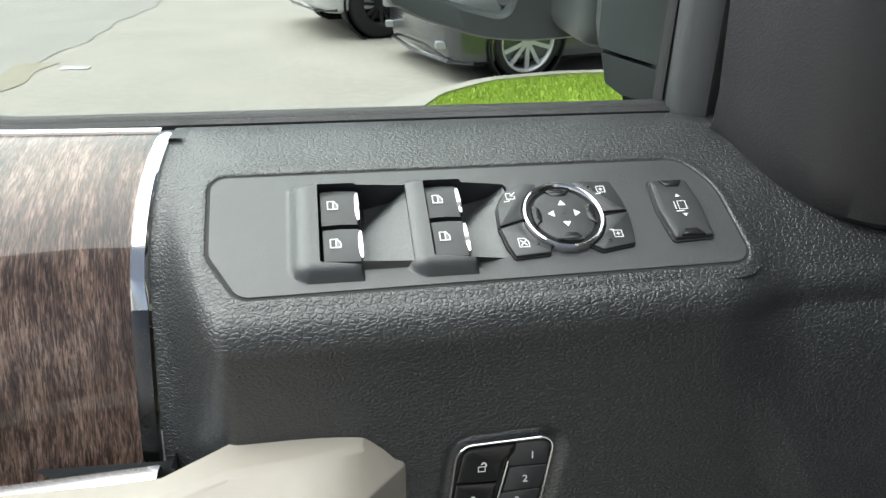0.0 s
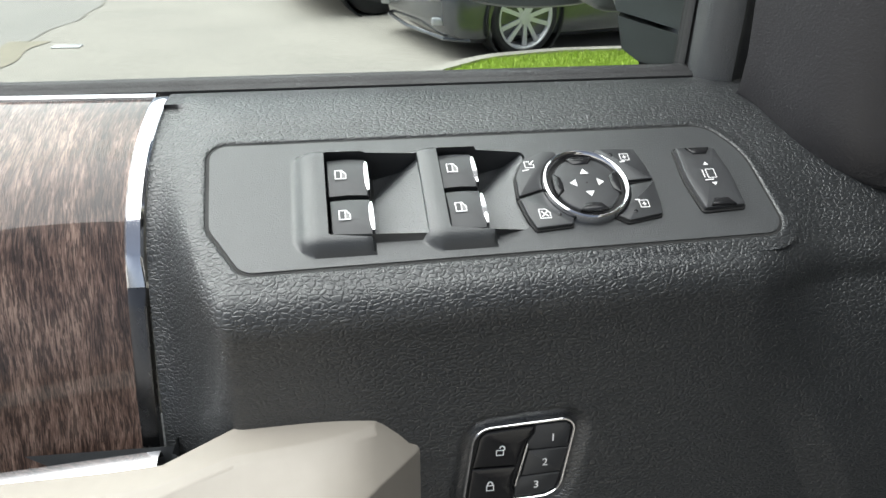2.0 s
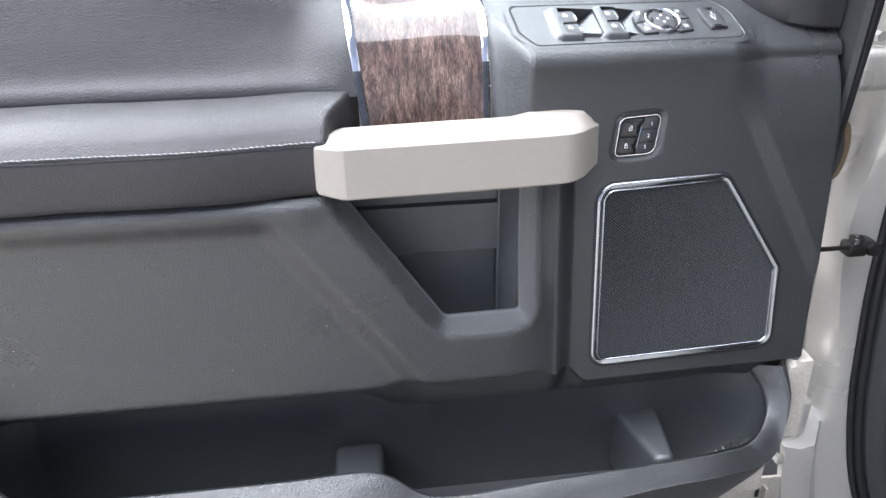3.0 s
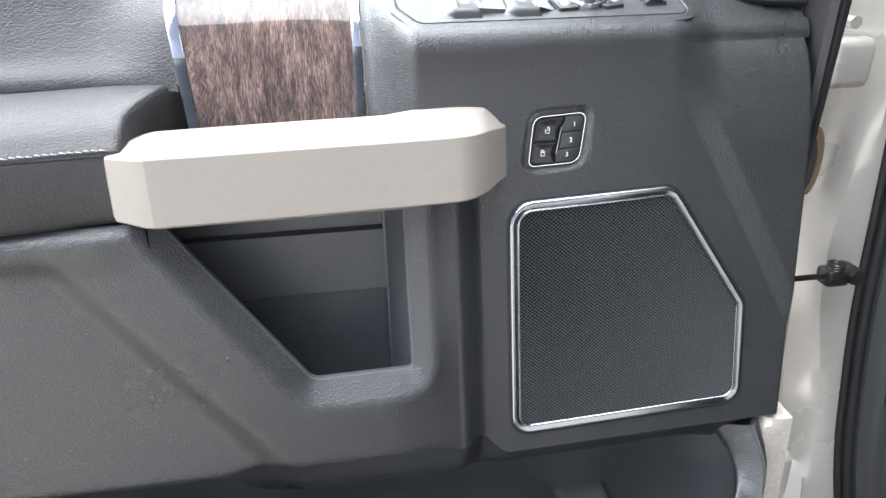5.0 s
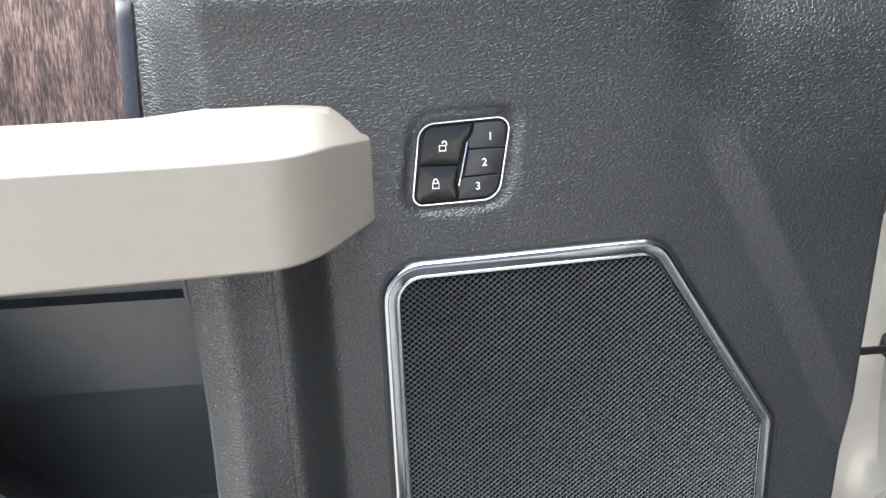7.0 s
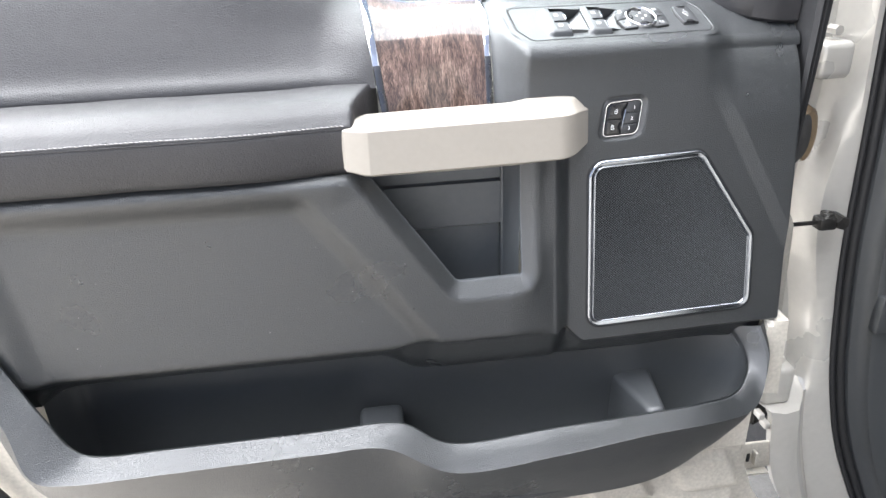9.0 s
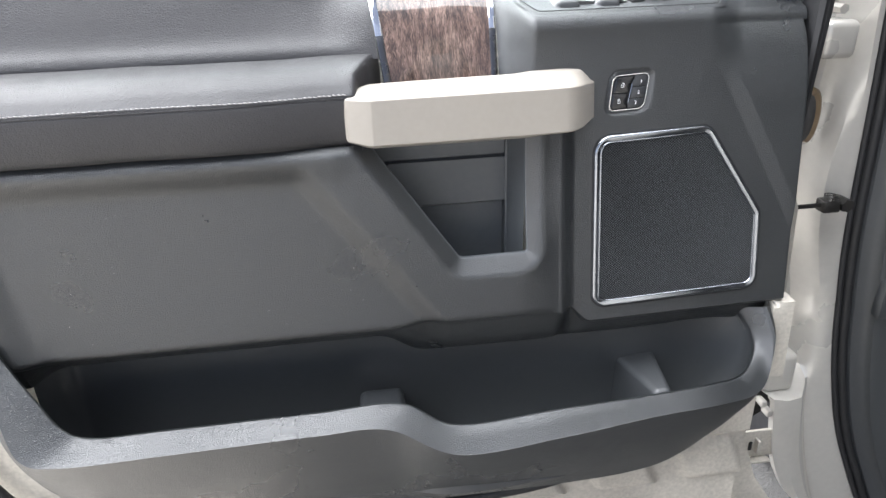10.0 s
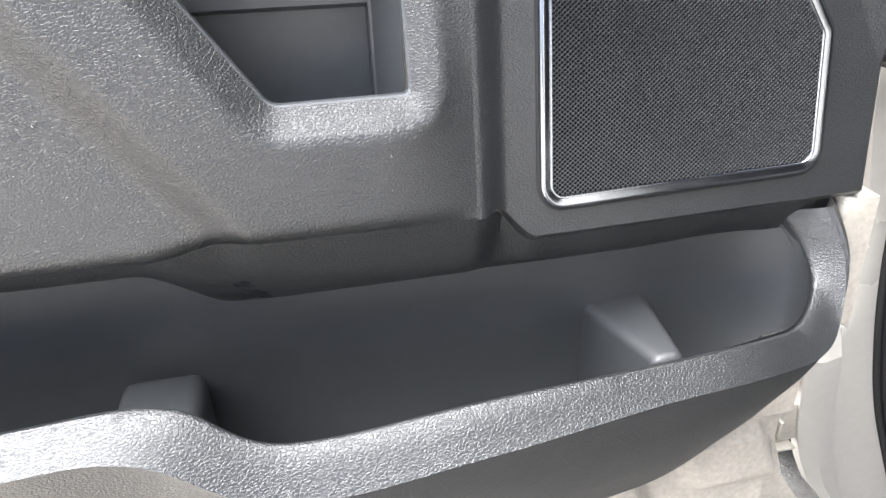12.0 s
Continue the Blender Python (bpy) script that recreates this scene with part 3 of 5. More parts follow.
def pad(pts, name, label):
    poly = rounded([((a - 1.0) * S, (b - 2.0) * S, r * S) for a, b, r in pts], 4)
    # slightly larger black slab, painted shade for the gap round the button
    part("gap", plate(offset(poly, 0.0007), 0.0, 0.0014, 0.0001, SWITCH), DARK, bezel)
    return part(name, plate(poly, 0.0, 0.0030, 0.0006, SWITCH), BUTTON, bezel, label)


def arc(a0, a1, n=8):
    return [(36.6 + 19.4 * math.cos(radians(a0 + (a1 - a0) * i / n)), 1.4 + 19.4 * math.sin(radians(a0 + (a1 - a0) * i / n)), 0.0) for i in range(n + 1)]


pad([(6.4, -3.0, 0.6), *arc(183, 118), (27.5, 21.0, 0.8), (22, 21.6, 1.5), (12, 16.2, 2), (7.2, 8, 3)], "mirror_fold_button", "charcoal mirror button")
pad([(6.5, -4.2, 0.6), (8.2, -13.5, 2), (10.4, -19.6, 1), (26.0, -18.4, 0.8), *arc(239, 187)], "window_lock_button", "charcoal window lock button")
pad([(45.8, 20.6, 0.6), (48, 21.6, 0.5), (64, 20.6, 0.8), (66.6, 10, 3), (67.6, 3.2, 0.5), *arc(4, 62)], "mirror_button", "charcoal mirror button")
pad([(67.6, 1.9, 0.5), (66.8, -8, 3), (65.4, -15.8, 0.8), (50.2, -18.4, 0.8), *arc(299, 357)], "mirror_button", "charcoal mirror button")
knob = part("mirror_knob", plate(circle(0.0186), 0.0, 0.0022, 0.0003, SWITCH), DARK, bezel, "round mirror adjuster with chrome ring")
part("ring", ring(circle(0.0190), [(0.0, 0.0), (0.0, 0.0030), (-0.0005, 0.0046), (-0.0012, 0.0050), (-0.0020, 0.0046), (-0.0027, 0.0032), (-0.0028, 0.0010)], SWITCH), CHROME, knob, "bright chrome ring")


def dish():
    rows = []
    n = 48
    for r, h in ((14.6, 1.2), (14.5, 3.2), (14.1, 3.7), (12.5, 4.0), (9, 4.3), (5, 4.5), (0.4, 4.6)):
        rows.append([SWITCH @ Vector((KN[0] + r * S * math.cos(k * 2 * math.pi / n), KN[1] + r * S * math.sin(k * 2 * math.pi / n), h * S)) for k in range(n)])
    return loft(rows, wrap=True)


part("pad", dish(), BUTTON, knob, "satin charcoal four-way pad")
for a in (0, 90, 180, 270):
    m = SWITCH @ Matrix.Translation((*KN, 0)) @ pose(0, 0, 0, 0, 0, a)
    poly = np.array([(13.9, -6.2), (14.6, -3), (14.8, 0), (14.6, 3), (13.9, 6.2), (10.6, 3.6), (10.2, 0), (10.6, -3.6)]) * S
    part("press_mark", plate(poly, 0.0030, 0.0047, 0.0009, m), GLOSSY, knob, "gloss black press mark")
    part("print", spot([(4.7 * S, -1.9 * S), (7.6 * S, 0), (4.7 * S, 1.9 * S)], 0.0048, m), ICON, knob, "white arrow mark", shade=False)

pedal_line = rounded([(82.9 * S, 17.8 * S, 0.001), (101.2 * S, 17.2 * S, 0.001), (103.6 * S, 2 * S, 0.03), (103.0 * S, -15.8 * S, 0.001), (84.3 * S, -16.7 * S, 0.001), (81.8 * S, 0 * S, 0.03)], 5)
# black slab whose rim paints the shaded gap round the rocker
part("gap", plate(offset(pedal_line, 0.0011), 0.0, 0.0014, 0.0001, SWITCH), DARK, bezel)
pedal = part("pedal_switch", plate(pedal_line, 0.0, 0.0034, 0.0008, SWITCH, 0.0006), BUTTON, bezel, "charcoal pedal position rocker")
for v, s in ((15.2, 1), (-14.2, -1)):
    m = SWITCH @ Matrix.Translation((92.8 * S, v * S, 0))
    part("press_mark", plate(np.array([(-6, 1.8 * s), (-3.2, -2.2 * s), (3.2, -2.2 * s), (6, 1.8 * s)][::s]) * S, 0.002, 0.0043, 0.0008, m), GLOSSY, pedal, "gloss black press mark")


def marks(u, v, lines, tris, parent, h=0.0033, w=0.0005, label="white function mark"):
    m = SWITCH @ Matrix.Translation((u * S, v * S, h))
    meshes = [stroke([(a * S, b * S) for a, b in ln], w, 0, m, cl) for ln, cl in lines]
    meshes += [spot([(a * S, b * S) for a, b in t], 0, m) for t in tris]
    part("print", join(*meshes), ICON, parent, label, shade=False)


SQ = [(-1.9, -1.6), (1.9, -1.6), (1.9, 2.0), (-1.9, 2.0)]
by_name = {o.name: o for o in bezel.children}
marks(13.2, 11.4, [([(0.4, 2.0), (-1.9, 2.0), (-1.9, -1.4), (1.9, -1.4), (1.9, 0.4)], False), ([(2.4, 2.6), (0.6, 0.8)], False), ([(-3.6, -3.0), (-0.6, -2.4)], False)], [[(0.0, 0.3), (1.4, 0.2), (0.1, 1.6)]], by_name["mirror_fold_button"])
marks(13.9, -14.9, [([(-2.2, -2.2), (2.2, -2.2), (2.2, 0.4), (0.6, 2.4), (-2.2, 2.4)], True), ([(-1.4, -1.4), (1.4, 1.4)], False), ([(-1.4, 1.4), (1.4, -1.4)], False)], [], by_name["window_lock_button"])
CROSS = [([(-0.9, 0.2), (0.9, 0.2)], False), ([(0, -0.7), (0, 1.1)], False)]
marks(57.1, 13.5, [(SQ, True), *CROSS, ([(-3.0, -2.6), (-0.4, -2.2)], False)], [], by_name["mirror_button"])
marks(57.8, -12.8, [(SQ, True), *CROSS, ([(-3.4, 2.6), (-1.4, 2.4)], False)], [], by_name["mirror_button.001"])
marks(92.6, 1.0, [([(-1.6, -2.4), (2.2, -2.4), (2.4, 2.4), (-1.4, 2.4)], True), ([(-3.2, -2.2), (-3.0, 2.2)], False), ([(-3.6, -3.6), (0.4, -3.4)], False)], [[(-1.2, 5.0), (1.2, 5.0), (0, 6.8)], [(-1.2, -5.0), (1.4, -5.0), (0, -6.8)]], pedal, 0.0045)
for name, u, v in (("mirror_button", 51.2, 15.6), ("mirror_button.001", 53.0, -16.0), ("window_lock_button", 20.0, -15.4)):
    part("lamp", plate(circle(0.00085, 14, (u * S, v * S)), 0.002, 0.0032, 0.0001, SWITCH), GLOSSY, by_name[name], "unlit round telltale")


# ---- wood insert, its chrome strips, pull handle ----
def sill_z(x):
    """Height of the trim's upper edge: level beside the switches, climbing towards the rear."""
    return 1.3972 + 0.10 * smooth(-x, 0.165, 0.40) ** 1.15


def insert_point(x, s, lift=0.0):
    """Surface of the wood insert; s runs from the window sill (0) down behind the pull (1)."""
    prof = INSERT[min(int(s * 60), 60)]
    up = float(sill_z(x)) - 1.3972
    near = 0.024 * smooth(-x, 0.10, 0.245) * smooth(s, 0.05, 0.45)
    return Vector((x, prof[0] - near - lift * 0.8, prof[1] + up * (1 - smooth(s, 0.0, 0.55)) + lift * 0.6))




def left_x(s):
    return -0.2350 + 0.019 * s


def right_x(s):
    return -0.1005 - 0.003 * s


insert = part("wood_insert", loft([[insert_point(left_x(i / 60) + (right_x(i / 60) - left_x(i / 60)) * j / 24, i / 60) for j in range(25)] for i in range(61)]), WOOD, door, "brown grey open-grain wood insert")


def strip(side, s0, s1, w, lift, mat, name, label):
    rows = []
    for i in range(25):
        s = s0 + (s1 - s0) * i / 24
        x = (left_x(s) - w if side < 0 else right_x(s)) 
        e = min(1.0, 8 * min(i, 24 - i) / 24 + 0.3)
        rows.append([insert_point(x + w * u, s, h) for u, h in ((0, -0.004), (0.02, lift * 0.6 * e), (0.15, lift * e), (0.85, lift * e), (0.98, lift * 0.6 * e), (1, -0.004))])
    part(name, loft(rows), mat, insert, label)


strip(1, 0.0, 0.60, 0.0075, 0.0022, CHROME, "chrome_strip", "bright chrome edge strip")
strip(1, 0.60, 1.0, 0.0072, 0.0012, SATIN, "dark_strip", "dark satin edge strip")
strip(-1, 0.0, 0.60, 0.0085, 0.0022, CHROME, "chrome_strip", "bright chrome edge strip")
strip(-1, 0.60, 1.0, 0.0080, 0.0012, SATIN, "dark_strip", "dark satin edge strip")
part("top_strip", loft([[insert_point(-0.2350 + 0.135 * j / 30, 0.0) + Vector((0, dy, dz)) for dy, dz in ((0.003, -0.004), (0.002, 0.0012), (-0.0005, 0.0016), (-0.003, 0.0008), (-0.0034, -0.002))] for j in range(31)]), CHROME, insert, "thin chrome upper edge")


def pull_handle():
    """A thick bar of six facets that leans out from the panel towards the rear."""
    rows = []
    st = [(-0.2715, 0.1915, 0.208, 1.2885, 1.2500, 1.2895, 1.2490), (-0.2690, 0.1875, 0.214, 1.2915, 1.2475, 1.2945, 1.2450),
          (-0.2500, 0.1815, 0.222, 1.2905, 1.2435, 1.2985, 1.2385), (-0.2440, 0.1805, 0.224, 1.2905, 1.2430, 1.2995, 1.2375),
          (-0.1500, 0.1900, 0.229, 1.2890, 1.2405, 1.3000, 1.2350), (-0.1020, 0.1958, 0.231, 1.2880, 1.2392, 1.3000, 1.2340), (-0.0830, 0.1983, 0.2325, 1.2875, 1.2386, 1.3002, 1.2333),
          (-0.0580, 0.2012, 0.252, 1.2870, 1.2380, 1.2990, 1.2325)]
    for i in range(9):
        w = i / 8
        x = (1 - w) ** 2 * -0.0340 + 2 * w * (1 - w) * -0.0188 + w * w * -0.0060
        y = (1 - w) ** 2 * 0.2040 + 2 * w * (1 - w) * 0.2057 + w * w * 0.2215
        st.append((x, y, 0.256 + 0.005 * w, 1.2870 - 0.0010 * w, 1.2378 + 0.0017 * w * w, 1.2992 - 0.0020 * w * w, 1.2325 + 0.0020 * w * w))
    st += [(0.0110, 0.2425, 0.266, 1.2828, 1.2424, 1.2856, 1.2402), (0.0142, 0.2480, 0.266, 1.2805, 1.2435, 1.2830, 1.2420)]
    for x, yf, yb, zt, zb, tt, bb in st:
        ym = yf + (yb - yf) * 0.62
        ring_pts = [(yf, zb + 0.0012), (yf + 0.005, zt - 0.0012), (yf + 0.0065, zt), (ym - 0.002, tt - 0.0012), (ym + 0.002, tt), (yb, tt - 0.0004), (yb, bb), (yf + 0.35 * (yb - yf), bb), (yf + 0.0012, zb)]
        rows.append([Vector((x, y, z)) for y, z in ring_pts])
    return loft(rows, wrap=True, caps=True)


pull = part("pull_handle", pull_handle(), BEIGE, door, "warm beige moulded pull handle")
md = pull.modifiers.new("edge", "BEVEL")
md.width, md.segments, md.limit_method, md.angle_limit = 0.0050, 5, "ANGLE", radians(14)
md.harden_normals = True
pull.data.set_sharp_from_angle(angle=radians(85))
part("liner", loft([[Vector((x, y, z)) for y, z in ((0.272, 1.270), (0.256, 1.2715), (0.243, 1.272), (0.234, 1.282), (0.230, 1.2945), (0.229, 1.2900))] for x in np.linspace(-0.252, -0.070, 12)]), RUBBER, pull, "black liner behind the pull")
part("bright_line", loft([[Vector((x, y, z)) for y, z in ((0.2620 + 0.10 * (x + 0.094), 1.2745), (0.2605 + 0.10 * (x + 0.094), 1.2795), (0.2560 + 0.10 * (x + 0.094), 1.2800), (0.2515 + 0.10 * (x + 0.094), 1.2785), (0.2510 + 0.10 * (x + 0.094), 1.2740))] for x in np.linspace(-0.218, -0.094, 8)]), CHROME, pull, "thin chrome line below the wood")

# ---- padded upper panel and arm rest ----
def upper_profile(x):
    z0 = float(sill_z(x))
    up = z0 - 1.3972
    valley = 0.020 * math.exp(-((x + 0.30) / 0.12) ** 2)
    return curve([(0.372, z0 - 0.012), (0.368, z0), (0.350, z0 - 0.002), (0.315, 1.388 + 0.55 * up), (0.291 + valley * 0.2, 1.365 + 0.2 * up), (0.276 + valley * 0.1, 1.346), (0.2665, 1.332), (0.2635, 1.324), (0.2640, 1.3195)], 44)


BOLSTER = curve([(0.2650, 1.3180), (0.2605, 1.3218), (0.2500, 1.3245), (0.2320, 1.3240), (0.2120, 1.3190), (0.1960, 1.3090), (0.1870, 1.2990), (0.1835, 1.2945), (0.1830, 1.2925)], 34)
SKIRT = curve([(0.1850, 1.2920), (0.1832, 1.2900), (0.1826, 1.2800), (0.1836, 1.2620), (0.1862, 1.2490), (0.1905, 1.2425), (0.1960, 1.2402), (0.206, 1.2400)], 22)


EDGE = np.array([insert_point(left_x(i / 60) - 0.0088, i / 60) for i in range(61)])


def pad_rows():
    """Columns run from the rear to the insert; the last ones bend in to meet its edge strip."""
    rows = []
    for f in np.concatenate((np.linspace(-9.0, 0.0, 36)[:-1], np.linspace(0.0, 1.0, 22))):
        row = []
        for y, z in upper_profile(-0.30 + 0.055 * f):
            s = float(np.interp(-z, -EDGE[:, 2], np.linspace(0, 1, 61)))
            end = left_x(s) - 0.0088
            x = -0.30 + (end + 0.30) * f if f > 0 else -0.30 + 0.0555 * f
            if f > 0:
                w = float(smooth(f, 0.1, 1.0))
                target = float(np.interp(s, np.linspace(0, 1, 61), EDGE[:, 1])) - 0.001
                y = y + (target - y) * w
            row.append(Vector((x, y, z)))
        rows.append(row)
    return loft(rows)


upper = part("upper_pad", pad_rows(), SOFT, door, "soft black leather upper pad")


def draw_in(x):
    """The rest slips behind the end of the pull."""
    return 0.012 * smooth(x, -0.40, -0.262)


def rest_end(y):
    """The front end of the arm rest runs aslant from the insert to the pull."""
    return float(np.interp(y, (0.183, 0.200, 0.222, 0.245, 0.265), (-0.262, -0.2605, -0.248, -0.240, -0.2335)))


def rest(profile, end):
    """Columns run along the rest; the last ones roll down into its closed end."""
    rows = []
    for k, f in enumerate(np.concatenate((np.linspace(0, 0.9, 52), np.linspace(0.92, 1.0, 12)))):
        row = []
        for y, z in profile:
            x = -0.80 + (end(y) + 0.80) * f
            sag = 0.0008 * math.sin(x * 23) + 0.0005 * math.sin(x * 61)
            row.append(Vector((x, y + float(draw_in(x)) + sag * 0.4, z + sag * 0.5)))
        rows.append(row)
    last = rows[-1]
    for dx, dz in ((0.0022, -0.0010), (0.0040, -0.0045), (0.0046, -0.012), (0.0046, -0.040)):
        rows.append([p + Vector((dx, 0.3 * dx, dz)) for p in last])
    return loft(rows)


bolster = part("arm_rest", rest(BOLSTER, rest_end), SOFT, door, "padded black leather arm rest with pale stitching")
part("skirt", rest(SKIRT, lambda y: -0.2600), SOFT, bolster, "leather arm rest side")
part("piping", rod([(x, 0.1836 + float(draw_in(x)), 1.2917) for x in np.linspace(-0.80, -0.262, 60)], 0.0010, 8), SOFT, bolster, "leather piping")


def stitches():
    out = []
    x = -0.80
    k = 0
    while x < -0.268:
        a = Vector((x, 0.1838 + float(draw_in(x)) + 0.0003 * math.sin(x * 23), 1.2957 + 0.0004 * math.sin(x * 23))) + Vector((0, -0.0004, 0.0002 * math.sin(k * 2.1)))
        b = a + Vector((0.0040, -0.0001, -0.0006))
        mid = (a + b) / 2 + Vector((0, -0.0007, 0.0002))
        out.append(rod([a, mid, b], [0.0004, 0.00065, 0.0004], 6))
        x += 0.0048
        k += 1
    return join(*out)


tagged(part("stitching", stitches(), THREAD, bolster, "pale grey double stitching"), kind="stuff")

# ---- lower trim: recessed field, block with the open cubby ----
RECESS = rounded([(-0.638, 0.998, 0.03), (-0.668, 1.212, 0.03), (-0.325, 1.212, 0.015), (-0.185, 1.020, 0.02), (-0.185, 0.985, 0.0)], 6)
CUBBY = rounded([(-0.292, 1.300, 0.002), (-0.155, 1.0985, 0.012), (-0.0735, 1.0985, 0.005), (-0.0735, 1.300, 0.002)], 6)


def trim_edge_z(x):
    """Lower edge of the field and of the block, above the map pocket."""
    return 1.0115 + 0.008 * smooth(x, -0.24, -0.19)


def lower_y(x, z):
    base = 0.184 + 0.08 * (z - 1.083) + 0.16 * np.maximum(x + 0.16, 0) * smooth(z, 1.07, 1.18)
    d = signed_distance(x, z, RECESS)
    r = np.clip((d + 0.013) / 0.0275, 0, 1)
    dip = 0.011 * (1 - 0.55 * r - 0.45 * smooth(r))
    # the field comes forward again towards its lower edge
    y = base + dip * (1 - 0.15 * (1 - smooth(z, 1.0, 1.1)))
    c = signed_distance(x, z, CUBBY)
    y = y + 0.012 * (1 - np.clip(c / 0.017, 0, 1))
    # rolled upper edge below the arm rest
    y = y - 0.003 * (1 - smooth(x, -0.29, -0.262)) * smooth(z, 1.20, 1.23) + 0.008 * np.clip((z - 1.2295) / 0.0100, 0, 1) ** 2 * (1 - smooth(x, -0.275, -0.258))
    # soft lower edge
    y = y + 0.010 * (1 - np.clip((z - trim_edge_z(x)) / 0.012, 0, 1)) ** 2
    # towards the speaker panel the block rolls in until both are flush
    flush = face_y(x, z) - 0.020 * (1 - smooth(x, -0.034, -0.010)) - 0.0006
    return y + (flush - y) * np.clip((x + 0.095) / 0.058, 0, 1) ** 1.5 * (0.4 + 0.6 * smooth(c, 0.004, 0.03))


def lower_sheet():
    bottom = [(x, float(trim_edge_z(x))) for x in np.linspace(-0.662, -0.0365, 70)]
    line = np.array(bottom + [(-0.0365, z) for z in np.linspace(1.025, 1.262, 40)] + [(x, 1.262) for x in np.linspace(-0.042, -0.25, 30)] + [(x, 1.2400) for x in np.linspace(-0.256, -0.80, 70)]
                    + [(-0.80, 1.18), (-0.758, 1.11), (-0.740, 1.05), (-0.725, 1.004), (-0.675, 1.002)])
    cub = np.array([p for p in CUBBY if p[1] < 1.27])
    top = [(-0.0735, 1.255), (-0.2615, 1.255)]
    loops = [line]
    k = [tuple(p) for p in CUBBY]
    cubby = [p for p in k if p[1] <= 1.2549]
    cubby = [(-0.2615, 1.255)] + cubby + [(-0.0735, 1.255)]
    dense = []
    for a, b in zip(cubby, cubby[1:] + cubby[:1]):
        n = max(1, int(math.hypot(b[0] - a[0], b[1] - a[1]) / 0.005))
        dense += [(a[0] + (b[0] - a[0]) * i / n, a[1] + (b[1] - a[1]) * i / n) for i in range(n)]
    loops.append(np.array(dense))
    pts, edges = [], []
    for lp in loops:
        i0 = len(pts)
        pts += [Vector(p) for p in lp]
        edges += [(i0 + i, i0 + (i + 1) % len(lp)) for i in range(len(lp))]
    rim = [p for p in offset(np.array(dense), 0.017) if p[1] < 1.25]
    gx, gy = np.meshgrid(np.arange(-0.80, -0.03, 0.0042), np.arange(1.0, 1.265, 0.0042))
    gx = gx + 0.0021 * (np.arange(gx.shape[0]) % 2)[:, None]
    dl, dc = signed_distance(gx, gy, line), signed_distance(gx, gy, loops[1])
    keep = (dl < -0.002) & (dc > 0.0025) & (abs(dc - 0.017) > 0.002)
    pts += [Vector(p) for p in zip(gx[keep], gy[keep])]
    rim = np.array([p for p in rim if float(signed_distance(p[0], p[1], line)) < -0.002])
    pts += [Vector(p) for p in rim]
    extra = np.array([(x, float(trim_edge_z(x)) + d) for x in np.linspace(-0.655, -0.04, 110) for d in (0.002, 0.005, 0.009)] + [(x, z) for x in np.linspace(-0.79, -0.27, 110) for z in (1.2290, 1.2325, 1.2355, 1.2380)])
    pts += [Vector(p) for p in extra]
    v, e, f, *_ = geometry.delaunay_2d_cdt(pts, edges, [], 0, 1e-6)
    co = np.array([tuple(p) for p in v])
    cen = np.array([co[list(q)].mean(0) for q in f])
    ok = (signed_distance(cen[:, 0], cen[:, 1], line) < 0) & (signed_distance(cen[:, 0], cen[:, 1], loops[1]) > 0)
    y = lower_y(co[:, 0], co[:, 1])
    verts = [(p[0], yy, p[1]) for p, yy in zip(co, y)]
    faces = [list(q)[::-1] for q, o in zip(f, ok) if o]
    return verts, faces, dense


_v, _f, cubby_line = lower_sheet()
lower = part("lower_trim", (_v, _f), GRAIN, door, "grained black lower trim with a recessed field")
cubby_line = np.array(cubby_line)


def cubby_walls():
    rows = []
    y0 = lower_y(cubby_line[:, 0], cubby_line[:, 1])
    for d, s in ((0.0, 0.0), (0.0010, 0.0012), (0.0040, 0.0016), (0.0052, -0.001), (0.010, -0.020), (0.090, -0.055)):
        p = offset(cubby_line, -s)
        rows.append([Vector((q[0], yy + d, min(q[1], 1.258))) for q, yy in zip(p, y0)])
    return loft(rows, wrap=True)


cubby = part("cubby", cubby_walls(), INNER, door, "open black storage cubby")
part("back", loft([[Vector((x, y, z)) for x in (-0.36, -0.089)] for y, z in ((0.262, 1.28), (0.262, 1.204), (0.2665, 1.2025), (0.2665, 1.2005), (0.2600, 1.1985), (0.2590, 1.1445), (0.2640, 1.1415), (0.272, 1.1405), (0.274, 1.02))]), INNER, cubby, "stepped back of the cubby")
part("side", loft([[Vector((x, y, z)) for x, y in ((-0.0891, 0.280), (-0.0888, 0.2575), (-0.0870, 0.2570), (-0.0735, 0.225))] for z in (1.03, 1.15, 1.2, 1.218, 1.28)]), INNER, cubby)

